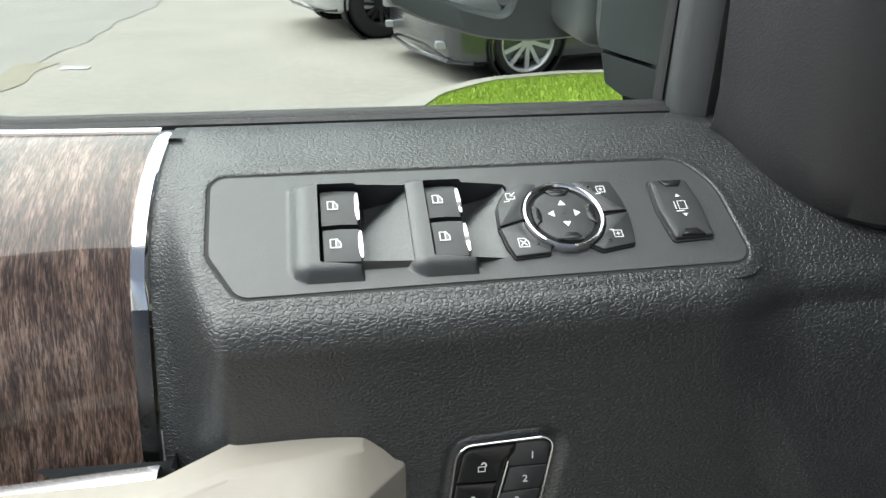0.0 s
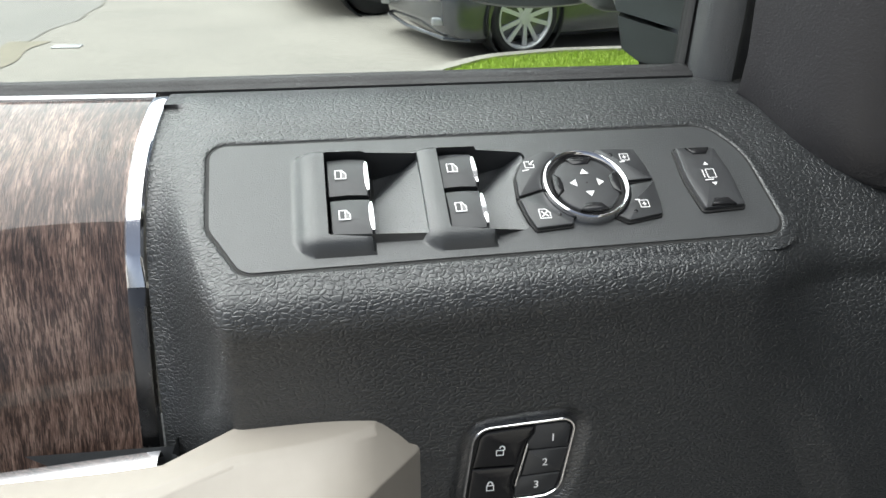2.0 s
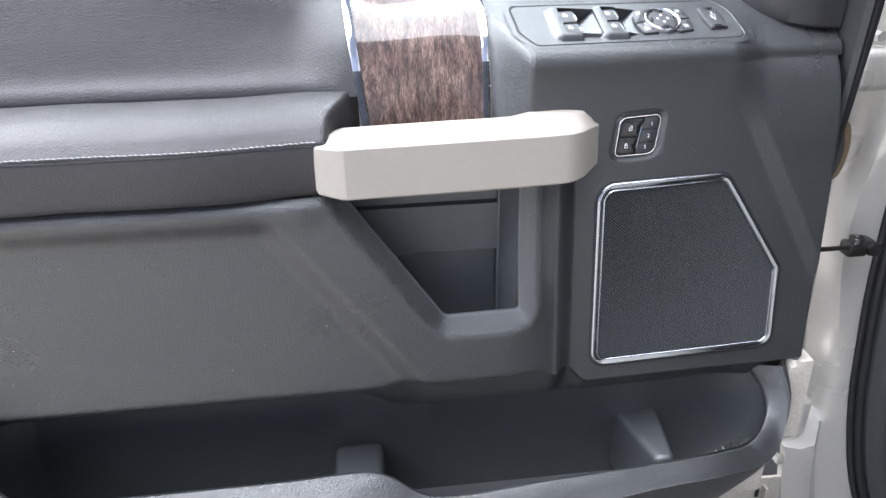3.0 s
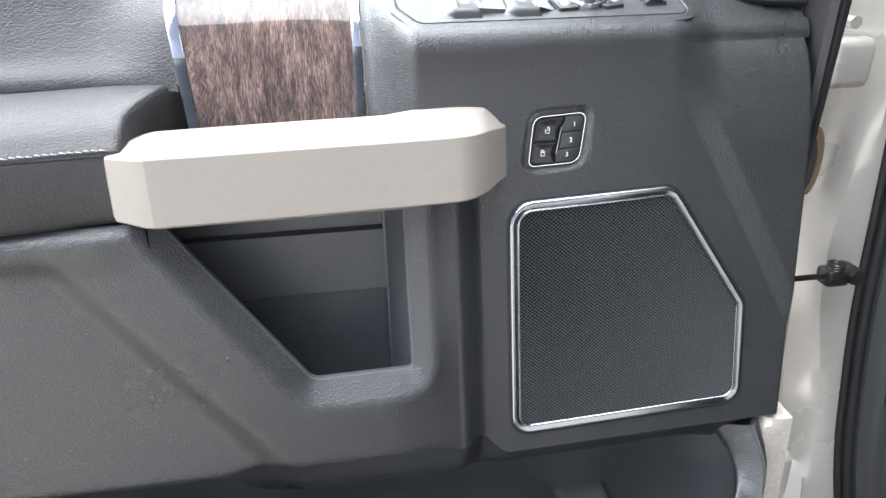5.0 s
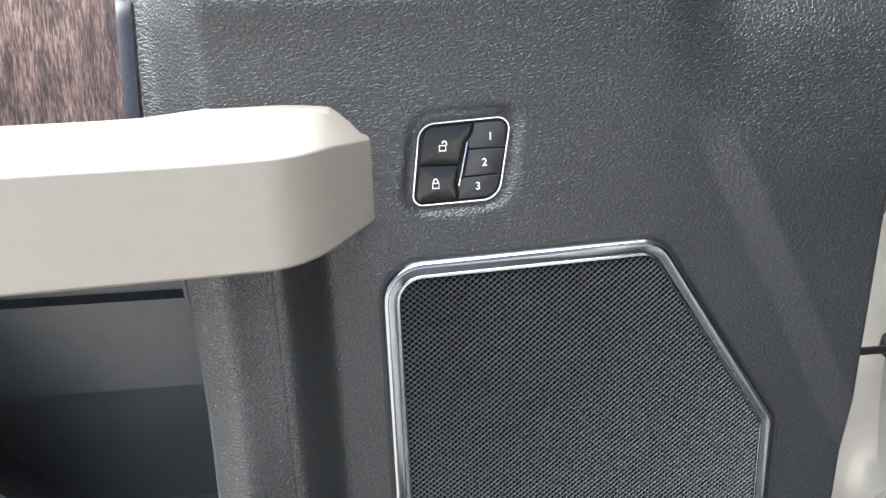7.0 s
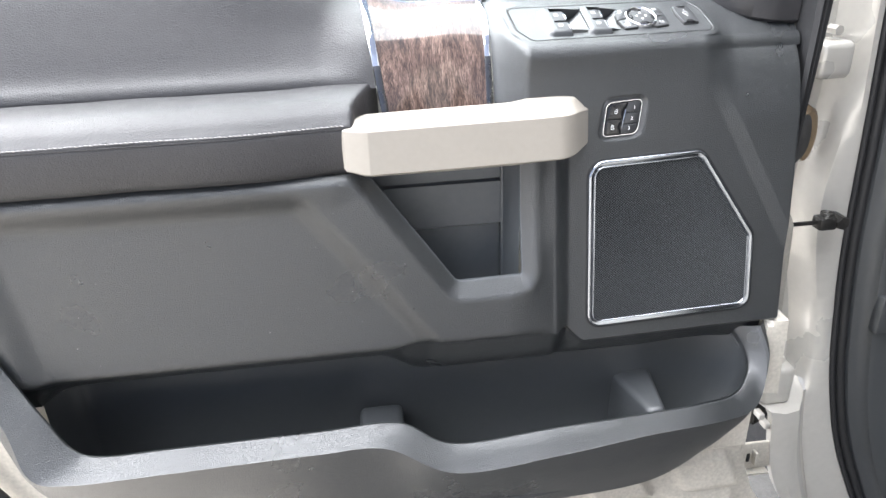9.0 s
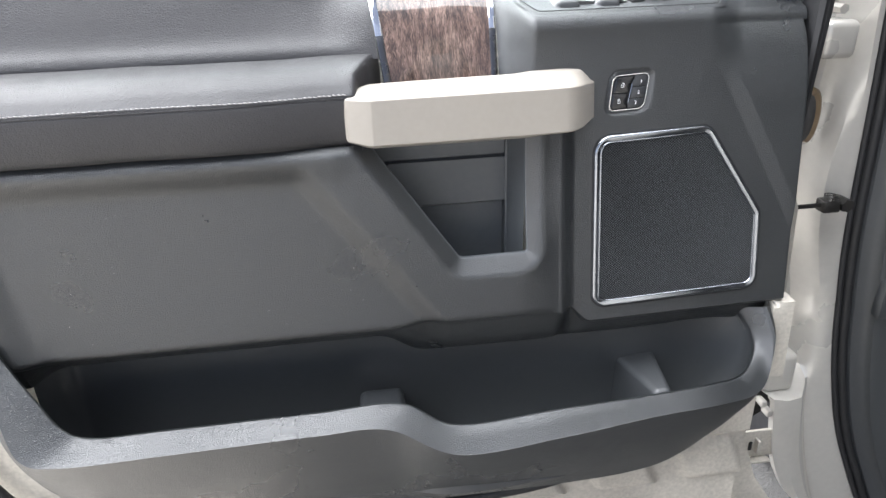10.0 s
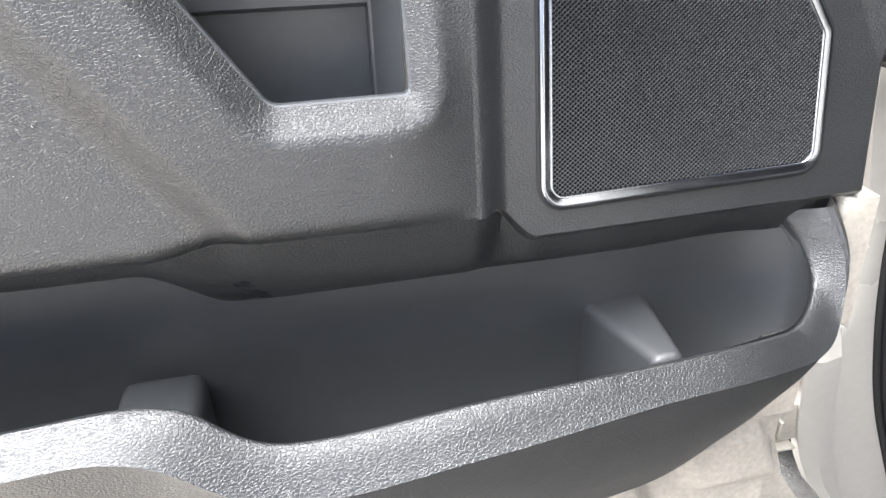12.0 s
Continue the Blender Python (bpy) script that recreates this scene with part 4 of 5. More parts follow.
# ---- map pocket ----
RIM = curve([(-0.694, 0.1870, 1.135), (-0.680, 0.1800, 1.085), (-0.655, 0.168, 1.035), (-0.632, 0.154, 1.000), (-0.606, 0.142, 0.961), (-0.575, 0.140, 0.947), (-0.500, 0.140, 0.947), (-0.335, 0.140, 0.9480), (-0.237, 0.138, 0.9500), (-0.172, 0.124, 0.921), (-0.050, 0.130, 0.922), (0.070, 0.146, 0.914), (0.160, 0.154, 0.913), (0.207, 0.170, 0.909), (0.236, 0.195, 0.922), (0.2405, 0.216, 0.942), (0.226, 0.233, 0.970)], 141)
FOLD = curve([(-0.716, 0.1872, 1.140), (-0.705, 0.1740, 1.090), (-0.688, 0.158, 1.035), (-0.668, 0.142, 0.990), (-0.648, 0.120, 0.942), (-0.605, 0.115, 0.931), (-0.500, 0.115, 0.932), (-0.335, 0.115, 0.935), (-0.253, 0.113, 0.934), (-0.174, 0.100, 0.897), (-0.050, 0.105, 0.900), (0.070, 0.122, 0.900), (0.165, 0.138, 0.893), (0.222, 0.155, 0.889), (0.250, 0.175, 0.902), (0.260, 0.195, 0.942), (0.252, 0.218, 0.980)], 141)
HEM = curve([(-0.752, 0.192, 1.140), (-0.742, 0.190, 1.085), (-0.726, 0.187, 1.030), (-0.706, 0.182, 0.968), (-0.68, 0.172, 0.896), (-0.651, 0.168, 0.849), (-0.565, 0.163, 0.792), (-0.335, 0.160, 0.782), (-0.255, 0.158, 0.780), (-0.170, 0.155, 0.779), (-0.050, 0.155, 0.778), (0.060, 0.160, 0.778), (0.130, 0.170, 0.786), (0.197, 0.180, 0.826), (0.243, 0.190, 0.886), (0.268, 0.203, 0.940), (0.266, 0.226, 0.982)], 141)


def pocket_front():
    rows = []
    for r, f, h in zip(RIM, FOLD, HEM):
        up = np.array((0, 0, 1.0))
        out = f - r
        n = np.cross(out, RIM[-1] - RIM[0])
        inw = r + np.array((0, 0.006, -0.075)) * float(np.interp(r[0], (0.07, 0.14), (1.0, 0.12)))
        lip = r + np.array((0, 0.0035, -0.004))
        crest = r + out * 0.12 + np.array((0, 0, 0.0025))
        mid = r + out * 0.55 + np.array((0, 0, 0.0015))
        near = r + out * 0.92
        low = f + (h - f) * 0.06 + np.array((0, -0.0005, 0))
        q1, q2 = f + (h - f) * 0.35, f + (h - f) * 0.7
        q1 = q1 + np.array((0, -0.004, 0))
        q2 = q2 + np.array((0, -0.004, 0))
        rows.append([inw, lip, r + np.array((0, 0.0012, -0.0004)), r + out * 0.03 + np.array((0, 0, 0.001)), crest, mid, near, f, low, q1, q2, h + (f - h) * 0.03, h, h + np.array((0, 0.006, 0.002)), h + np.array((0, 0.05, 0.004))])
    return loft(rows)


pocket = part("map_pocket", pocket_front(), GRAIN, door, "grained black map pocket front")


def back_top(x):
    return 0.9835 - 0.034 * smooth(x, -0.258, -0.198)


BACK_PLAN = curve([(-0.652, 0.198), (-0.648, 0.212), (-0.632, 0.237), (-0.595, 0.250), (-0.40, 0.250), (-0.20, 0.250), (0.0, 0.250), (0.110, 0.251), (0.165, 0.256), (0.205, 0.254), (0.232, 0.240), (0.240, 0.222)], 120)


_k = int(np.argmax(RIM[:, 0]))


def front_y(x):
    return float(np.interp(x, RIM[:_k, 0], RIM[:_k, 1]))


def pocket_back():
    rows = []
    for x, y in BACK_PLAN[BACK_PLAN[:, 0] < 0.125]:
        zt = float(back_top(x)) + 0.03
        zt = zt - 0.018 * float(smooth(-x, 0.60, 0.64))
        r = float(smooth(x, 0.10, 0.235))
        w = float(smooth(x, -0.65, -0.59) * (1 - smooth(x, 0.13, 0.19)))
        rows.append([(x, y, zt), (x, y, zt - 0.03), (x, y - 0.002, 0.93), (x - 0.008 * r, y - 0.003, 0.900), (x - 0.018 * r, y - 0.004, 0.870), (x - 0.028 * r, y - 0.005, 0.840), (x - 0.040 * r, y - 0.008 - 0.002 * w, 0.812), (x - 0.055 * r, 0.5 * (y - 0.02 + front_y(x)), 0.800), (x - 0.04 * r, front_y(x) + 0.010, 0.804), (x, front_y(x) + 0.005, 0.875)])
    return loft(rows)


BOWL = curve([(0.108, 0.251, 1.0), (0.160, 0.2535, 1.0), (0.198, 0.250, 0.996), (0.222, 0.240, 0.978), (0.2385, 0.220, 0.943), (0.2350, 0.197, 0.917), (0.207, 0.1735, 0.904), (0.160, 0.160, 0.906), (0.108, 0.152, 0.906)], 49)


def pocket_bowl():
    """The deep rounded end of the pocket beside the bottle stop."""
    c = np.array((0.150, 0.205))
    rows = []
    for a in np.linspace(0, math.pi / 2, 15):
        k = math.cos(a) ** 0.55 if a < 1.57 else 0.0
        rows.append([(*(c + (p[:2] - c) * k), p[2] + 0.004 - (p[2] - 0.800) * math.sin(a)) for p in BOWL])
    return loft(rows)


part("back_wall", pocket_back(), PLAIN, pocket, "smooth black pocket back")


def overhang():
    """Underside that runs back from the trim's lower edge to the pocket."""
    rows = []
    for x in np.linspace(-0.665, 0.262, 150):
        if x < -0.0365:
            z, y = float(trim_edge_z(x)), float(lower_y(np.array(x), np.array(trim_edge_z(x))))
        else:
            foot = float(panel_foot((x - 0.04204) / 0.85146))
            turn = float(smooth(x, -0.0365, 0.004))
            z, y = foot - 0.0085 * turn, float(face_y(x, foot)) - 0.020 * (1 - float(smooth(x, -0.034, -0.010))) + 0.012 * turn
        zb = float(back_top(x))
        yb = float(np.interp(x, BACK_PLAN[:, 0], BACK_PLAN[:, 1]))
        yb = max(yb, y + 0.01)
        w, h = yb - y, z - zb
        rows.append([(x, y + s * w, zb + k * h) for s, k in ((0, 1), (0.07, 0.86), (0.18, 0.66), (0.33, 0.44), (0.52, 0.24), (0.74, 0.09))] + [(x, yb - 0.003, zb + 0.01 * h), (x, yb + 0.004, zb - 0.002)])
    return loft(rows)


part("overhang", overhang(), GRAIN, lower, "grained underside above the pocket")


def divider():
    """Bottle stop moulded into the pocket: a wedge with a sloping top."""
    bm = bmesh.new()
    pts = [(0.064, 0.254, 0.820), (0.067, 0.254, 0.9015), (0.086, 0.158, 0.909), (0.072, 0.158, 0.820), (0.125, 0.254, 0.820), (0.123, 0.254, 0.9070), (0.108, 0.158, 0.908), (0.112, 0.158, 0.820)]
    v = [bm.verts.new(p) for p in pts]
    for q in ((0, 1, 2, 3), (7, 6, 5, 4), (1, 5, 6, 2), (0, 4, 5, 1), (3, 2, 6, 7), (0, 3, 7, 4)):
        bm.faces.new([v[i] for i in q])
    bmesh.ops.recalc_face_normals(bm, faces=bm.faces)
    bmesh.ops.bevel(bm, geom=bm.edges[:], offset=0.0075, segments=4, profile=0.5, affect="EDGES")
    return bm


part("bowl", pocket_bowl(), PLAIN, pocket, "smooth rounded pocket end")
part("bottle_stop", divider(), PLAIN, pocket, "moulded bottle stop")
part("bump", box((-0.286, 0.170, 0.815), (-0.228, 0.238, 0.9035), 0.010, 4), PLAIN, pocket, "moulded step")

# ---- painted door shell behind the trim ----
SHELL = rounded([(-0.95, 1.30, 0.0), (-0.95, 1.02, 0.10), (-0.84, 0.80, 0.14), (-0.70, 0.655, 0.06), (-0.55, 0.56, 0.10), (-0.40, 0.49, 0.06), (0.420, 0.49, 0.02), (0.392, 0.537, 0.03), (0.340, 0.615, 0.03), (0.308, 0.70, 0.02), (0.304, 0.80, 0.02), (0.302, 0.86, 0.02), (0.302, 1.30, 0.0)], 8)
HEM_LINE = np.array([(p[0], p[2]) for p in HEM[::4]] + [(0.34, 0.99), (0.34, 1.6), (-1.1, 1.6), (-1.1, 1.12)])


def shell_y(x, z):
    """Stamped sheet: hollow behind the trim, with ribs below it and a lip along the edge."""
    sd = signed_distance(x, z, HEM_LINE)
    y = 0.215 + 0.14 * (1 - smooth(sd, -0.012, -0.001))
    pads = sum(smooth(1.0 - np.maximum(np.abs(x - cx + 0.5 * (z - 0.715)) / 0.050, np.abs(z - 0.722) / 0.036), 0.0, 0.22) for cx in (-0.48, -0.34, -0.20, -0.06, 0.08, 0.22))
    y = y - 0.012 * pads + 0.012 * smooth(0.775 - z, 0.0, 0.012)
    return y + 0.05 * smooth(x - np.maximum(0.62 - z, 0) * 0.6, 0.268, 0.290) * (z < 0.86)


def shell_sheet():
    gx, gz = np.meshgrid(np.arange(-0.95, 0.43, 0.007), np.arange(0.495, 1.30, 0.007))
    sd = signed_distance(gx, gz, SHELL)
    hid = signed_distance(gx, gz, HEM_LINE)
    keep = (sd < -0.003) & ((hid > -0.045) | ((np.round(gx / 0.007) % 5 == 0) & (np.round(gz / 0.007) % 5 == 0)))
    pts = [Vector(p) for p in SHELL] + [Vector(p) for p in zip(gx[keep], gz[keep])]
    n = len(SHELL)
    v, e, f, *_ = geometry.delaunay_2d_cdt(pts, [(i, (i + 1) % n) for i in range(n)], [], 1, 1e-6)
    co = np.array([tuple(p) for p in v])
    y = shell_y(co[:, 0], co[:, 1])
    verts = [(p[0], yy, p[1]) for p, yy in zip(co, y)]
    cen = np.array([co[list(q)].mean(0) for q in f])
    shown = signed_distance(cen[:, 0], cen[:, 1], HEM_LINE) > -0.03
    faces = [list(q)[::-1] for q, o in zip(f, shown) if o]
    k = len(verts)
    idx = [int(np.argmin(np.sum((co - p) ** 2, axis=1))) for p in SHELL]
    verts += [(p[0], 0.36, p[1]) for p in SHELL]
    faces += [[idx[i], idx[(i + 1) % n], k + (i + 1) % n, k + i] for i in range(n)]
    return verts, faces


shell = part("door_shell", shell_sheet(), DIRTY, door, "pale champagne painted inner door shell")
part("weather_strip", rod(curve([(-0.86, 0.200, 1.20), (-0.80, 0.200, 1.02), (-0.768, 0.199, 0.915), (-0.742, 0.199, 0.852), (-0.708, 0.199, 0.797), (-0.62, 0.199, 0.752), (-0.50, 0.199, 0.734), (-0.356, 0.200, 0.729), (-0.264, 0.202, 0.722), (-0.061, 0.206, 0.728), (0.05, 0.212, 0.752)], 60), 0.0075, 10), RUBBER, door, "black rubber weather strip")

SKIN_Z = np.linspace(0.635, 1.352, 26)
part("outer_skin", loft([[(x, 0.362 + 0.10 * math.sin(math.pi * min(1.0, 0.12 + 0.6 * (z - 0.635))) * float(smooth(x, -0.96, -0.90) * (1 - smooth(x, 0.285, 0.318))), z) for x in np.linspace(-0.95, 0.318, 50)] for z in SKIN_Z]), PAINT, door, "pale champagne painted outer door skin")


def flecks():
    """Dust and lint that lies on the lower trim."""
    rng = np.random.default_rng(11)
    verts, faces = [], []
    for _ in range(46):
        x, z = rng.uniform(-0.60, -0.08), rng.uniform(1.03, 1.22)
        if float(signed_distance(x, z, CUBBY)) < 0.02:
            continue
        y = float(lower_y(np.array(x), np.array(z))) - 0.0006
        w, a = rng.uniform(0.00018, 0.0004), rng.uniform(0, 3.14)
        l = w * rng.choice([1.0, 1.2, 1.5, 3.0])
        c, s = math.cos(a), math.sin(a)
        k = len(verts)
        verts += [(x + c * u * l - s * v * w, y, z + s * u * l + c * v * w) for u, v in ((-1, -0.6), (0.2, -1), (1, 0.2), (0.1, 1), (-0.8, 0.7))]
        faces.append([k + i for i in range(5)])
    return verts, faces


tagged(part("dust", flecks(), THREAD, lower, "pale dust specks", shade=False), kind="stuff")


# ---- window of the door ----
part("window_seal", loft([[(x, 0.392 + 0.05 * (x - 0.05) + dy, float(sill_z(x)) + dz) for dy, dz in ((-0.014, -0.012), (-0.0135, 0.0005), (-0.011, 0.0022), (-0.008, 0.0014), (-0.006, 0.0034), (-0.002, 0.0040), (0.001, 0.0025), (0.002, -0.01))] for x in np.linspace(-0.78, 0.20, 80)]), RUBBER, door, "black rubber window sill seal")
glass = part("window_glass", box((-0.80, 0.398, 1.36), (0.172, 0.402, 1.95)), GLASS, door, "clear side window glass", shade=False)
glass.visible_shadow = False
part("window_channel", loft([[(x, y, z) for x, y in ((0.1650, 0.404), (0.1650, 0.396), (0.1665, 0.3935), (0.1675, 0.3955), (0.1685, 0.390), (0.1692, 0.384), (0.1700, 0.3835), (0.171, 0.392))] for z in (1.39, 1.5, 1.95)]), RUBBER, door, "black rubber window channel")
part("division_bar", loft([[(x - 0.02 * (z - 1.4), y, z) for x, y in ((0.168, 0.392), (0.168, 0.382), (0.170, 0.378), (0.176, 0.374), (0.183, 0.372), (0.187, 0.376), (0.205, 0.380), (0.215, 0.40))] for z in (1.37, 1.40, 1.5, 1.95)]), PLAIN, door, "black window division bar")


SAIL_X = np.linspace(0.180, 0.2835, 40)
SAIL_Y = np.convolve(np.pad(np.interp(SAIL_X, (0.180, 0.187, 0.204, 0.222, 0.25, 0.2835), (0.368, 0.343, 0.316, 0.304, 0.297, 0.296)), 4, mode="edge"), np.ones(9) / 9, mode="valid")


def sail_panel():
    """The mirror corner trim: a broad curved panel that stands on the ledge."""
    rows = []
    for i in range(33):
        s = i / 32
        x = 0.180 + 0.1035 * s
        y = float(np.interp(x, SAIL_X, SAIL_Y))
        foot = 1.3722 - 0.0112 * (x - 0.0512) + 0.4972 * (y - 0.2998 - 0.065 * (x - 0.0512)) - 0.0015
        rows.append([(x + 0.001, y + 0.012, foot - 0.003), (x, y + 0.003, foot - 0.0005), (x, y, foot + 0.0025), (x, y - 0.001, foot + 0.02), (x - 0.004, y + 0.004, foot + 0.10), (x - 0.012, y + 0.012, foot + 0.25), (x - 0.03, y + 0.03, foot + 0.55)])
    end = [(p[0] + 0.001, p[1] + 0.05, p[2]) for p in rows[-1]]
    return loft(rows + [end])


part("mirror_trim", sail_panel(), SAIL, door, "grained black mirror corner trim")
part("edge_seal", loft([[(0.285 + (float(np.interp(z, (1.06, 1.15, 1.37, 1.75), (0.291, 0.298, 0.313, 0.320))) - 0.285) * s, y, z) for s, y in ((0, 0.300), (0.1, 0.272), (0.3, 0.268), (0.45, 0.2745), (0.55, 0.270), (0.8, 0.272), (0.95, 0.280), (1, 0.31))] for z in np.linspace(1.06, 1.75, 20)]), RUBBER, door, "black door edge seal")

MIRROR_OUT = curve([(0.018, 1.440), (0.032, 1.415), (0.078, 1.398), (0.114, 1.3895), (0.165, 1.3885), (0.205, 1.398), (0.222, 1.44), (0.222, 1.60), (0.19, 1.68), (0.05, 1.67), (0.02, 1.60)], 66, closed=True)
MIRROR_EYE = curve([(0.032, 1.455), (0.042, 1.436), (0.070, 1.4245), (0.100, 1.4165), (0.121, 1.413), (0.130, 1.424), (0.134, 1.46), (0.140, 1.60), (0.128, 1.655), (0.06, 1.648), (0.034, 1.60)], 66, closed=True)


def mirror_shape():
    """A deep housing with a rolled rim round the sunk glass."""
    c = MIRROR_OUT.mean(0)
    rows = []
    for line, y, k in ((MIRROR_OUT, 0.80, 0.45), (MIRROR_OUT, 0.785, 0.72), (MIRROR_OUT, 0.75, 0.90), (MIRROR_OUT, 0.70, 0.98), (MIRROR_OUT, 0.665, 1.0), (MIRROR_OUT, 0.652, 0.99), (MIRROR_OUT, 0.645, 0.965)):
        rows.append([(*(c + (p - c) * k), y) for p in line])
    for line, y, d in ((MIRROR_EYE, 0.6455, 0.004), (MIRROR_EYE, 0.648, 0.001), (MIRROR_EYE, 0.662, 0.0)):
        rows.append([(*p, y) for p in offset(line, d)])
    return loft([[Vector((x, y, z)) for x, z, y in r] for r in rows], wrap=True)


mirror = part("mirror_housing", mirror_shape(), WEATHERED, door, "black door mirror housing")
part("glass", ([(p[0], 0.658, p[1]) for p in MIRROR_EYE], [list(range(66))]), material("mirror_silver", (0.9, 0.9, 0.9), 0.02, 1.0), mirror, "mirror glass", shade=False)


def mirror_block(front, shift):
    return loft([[Vector((x + k * shift[0], y + k * shift[1], z)) for x, y, z in front] for k in (0.0, 0.03, 1.0)], wrap=True, caps=True)


part("arm", mirror_block([(0.1500, 0.4600, 1.4180), (0.1810, 0.4400, 1.4105), (0.1835, 0.4395, 1.4120), (0.1835, 0.4400, 1.62), (0.1440, 0.4620, 1.62), (0.1485, 0.4610, 1.4210)], (0.06, 0.20)), WEATHERED, mirror, "black mirror arm")
part("neck", box((0.165, 0.55, 1.400), (0.255, 0.69, 1.60), 0.015, 3), WEATHERED, mirror, "black mirror neck")
part("foot", mirror_block([(0.1510, 0.4600, 1.4150), (0.1815, 0.4400, 1.4075), (0.1835, 0.4400, 1.4060), (0.1830, 0.4420, 1.3860), (0.1660, 0.4560, 1.3885), (0.1560, 0.4600, 1.3955), (0.1520, 0.4610, 1.4120)], (0.06, 0.12)), WEATHERED, mirror, "black mirror foot")
part("foot_gasket", mirror_block([(0.1680, 0.4640, 1.392), (0.1850, 0.4500, 1.390), (0.1850, 0.4500, 1.368), (0.1740, 0.4640, 1.376)], (0.05, 0.08)), RUBBER, mirror, "rubber gasket below the mirror")
part("belt_strip", loft([[(x, 0.404 + 0.05 * (x - 0.05) + dy, float(sill_z(x)) + dz) for dy, dz in ((0.0, -0.03), (0.0, -0.0030), (0.002, -0.0018), (0.007, -0.0024), (0.010, -0.006), (0.012, -0.03))] for x in np.linspace(-0.80, 0.168, 60)]), WEATHERED, door, "grey outer window belt strip")

# ---- hinge side: body pillar, hinges, check strap ----
body = thing("pickup_truck", "pale champagne pickup with its front door open", "truck", (1.4, -0.4, 0.0))


def seal_x(z):
    """The edge of the door opening: upright above, sweeping forward to the sill below."""
    return float(np.interp(z, (0.30, 0.383, 0.579, 0.747, 0.97, 1.189, 1.365, 1.75), (0.715, 0.668, 0.576, 0.530, 0.498, 0.487, 0.476, 0.467)))


ZS = np.linspace(0.30, 1.75, 90)
SEAL = np.convolve(np.pad([seal_x(z) for z in ZS], 4, mode="edge"), np.ones(9) / 9, mode="valid")


def pillar():
    """The hinge pillar: a hollow for the hinges, then a broad rounded face up to the opening."""
    rows = []
    zs = np.concatenate((np.full(5, 0.3), ZS, np.full(5, 1.75)))
    wave = np.interp(zs, (0.3, 0.529, 0.651, 0.814, 0.968, 1.044, 1.09, 1.162, 1.212, 1.278, 1.365, 1.75), (0.60, 0.525, 0.498, 0.487, 0.450, 0.430, 0.434, 0.446, 0.452, 0.456, 0.453, 0.445))
    wave = np.convolve(wave, np.ones(11) / 11, mode="valid")
    for z, e, v in zip(ZS, SEAL, wave):
        v = min(float(v), e - 0.020)
        # below the lower hinge the sheet ends and leaves a dark gap beside the door
        lo = float(np.interp(z, (0.30, 0.38, 0.455, 0.50, 0.55, 0.60, 0.66, 0.70, 0.715, 0.73), (0.61, 0.55, 0.495, 0.458, 0.433, 0.418, 0.409, 0.405, 0.400, 0.330)))
        lo = min(lo, v - 0.008)
        # there the flange also stands nearer to the door
        near = float(smooth(0.735 - z, 0.0, 0.03))
        deep = [y + (f - y) * near for y, f in ((0.60, 0.362), (0.475, 0.348), (0.456, 0.340), (0.452, 0.346), (0.446, 0.384), (0.430, 0.396), (0.410, 0.400), (0.398, 0.396))]
        across = (lo - 0.012 * (1 - near), lo, lo + 0.3 * (v - 0.02 - lo), lo + 0.65 * (v - 0.016 - lo), v - 0.012, v - 0.004, v + 0.003, v + 0.010)
        rows.append([(x, y, z) for x, y in zip(across, deep)] + [(e - 0.014, 0.391, z), (e - 0.005, 0.392, z), (e, 0.397, z), (e + 0.006, 0.43, z)])
    return loft(rows)


part("pillar", pillar(), PAINT, body, "pale champagne painted hinge pillar")


def seal(x0, y0, w, mat, name, label):
    rows = [[(e + x0 + w * (0.5 - 0.5 * math.cos(a)), y0 - 0.010 * math.sin(a), z) for a in np.linspace(0, math.pi, 9)] for z, e in zip(ZS, SEAL)]
    part(name, loft(rows), mat, body, label)


seal(-0.003, 0.400, 0.013, RUBBER, "door_seal", "black rubber door opening seal")
seal(0.0095, 0.397, 0.017, RUBBER, "door_seal", "black rubber door opening seal")
part("kick_panel", loft([[(e + dx, y, z) for dx, y in ((0.022, 0.405), (0.030, 0.390), (0.040, 0.386), (0.050, 0.380), (0.054, 0.370), (0.062, 0.366), (0.14, 0.362), (0.50, 0.35))] for z, e in zip(ZS, SEAL)]), PLAIN, body, "black plastic kick panel")
part("door_edge", loft([[(0.288 + (float(np.interp(z, (0.75, 0.85, 1.07, 1.12, 1.36), (0.385, 0.382, 0.366, 0.338, 0.335))) - 0.288) * s, y, z) for s, y in ((0, 0.310), (0.05, 0.300), (0.14, 0.298), (0.35, 0.302), (0.42, 0.312), (0.62, 0.318), (0.88, 0.328), (0.98, 0.342), (1, 0.40))] for z in np.linspace(0.79, 1.36, 60)]), DIRTY, door, "dusty champagne front edge of the door")
part("fuse_cover", box((0.562, 0.3545, 0.843), (0.70, 0.375, 0.911), 0.004, 2), PLAIN, body, "black plastic cover")


def hinge(x, y, z, h):
    ob = part("hinge", box((x - 0.02, y - 0.028, z - h / 2), (x + 0.032, y + 0.05, z + h / 2), 0.010, 3), PAINT, body, "painted door hinge")
    part("bolt", rod([(x + 0.005, y - 0.02, z + h / 2 + 0.014), (x + 0.005, y + 0.0, z + h / 2 + 0.014)], 0.007, 6), PAINT, ob, shade=False)
    part("lug", box((x - 0.045, y - 0.010, z - h * 0.38), (x - 0.005, y + 0.02, z + h * 0.42), 0.006, 2), PAINT, ob)


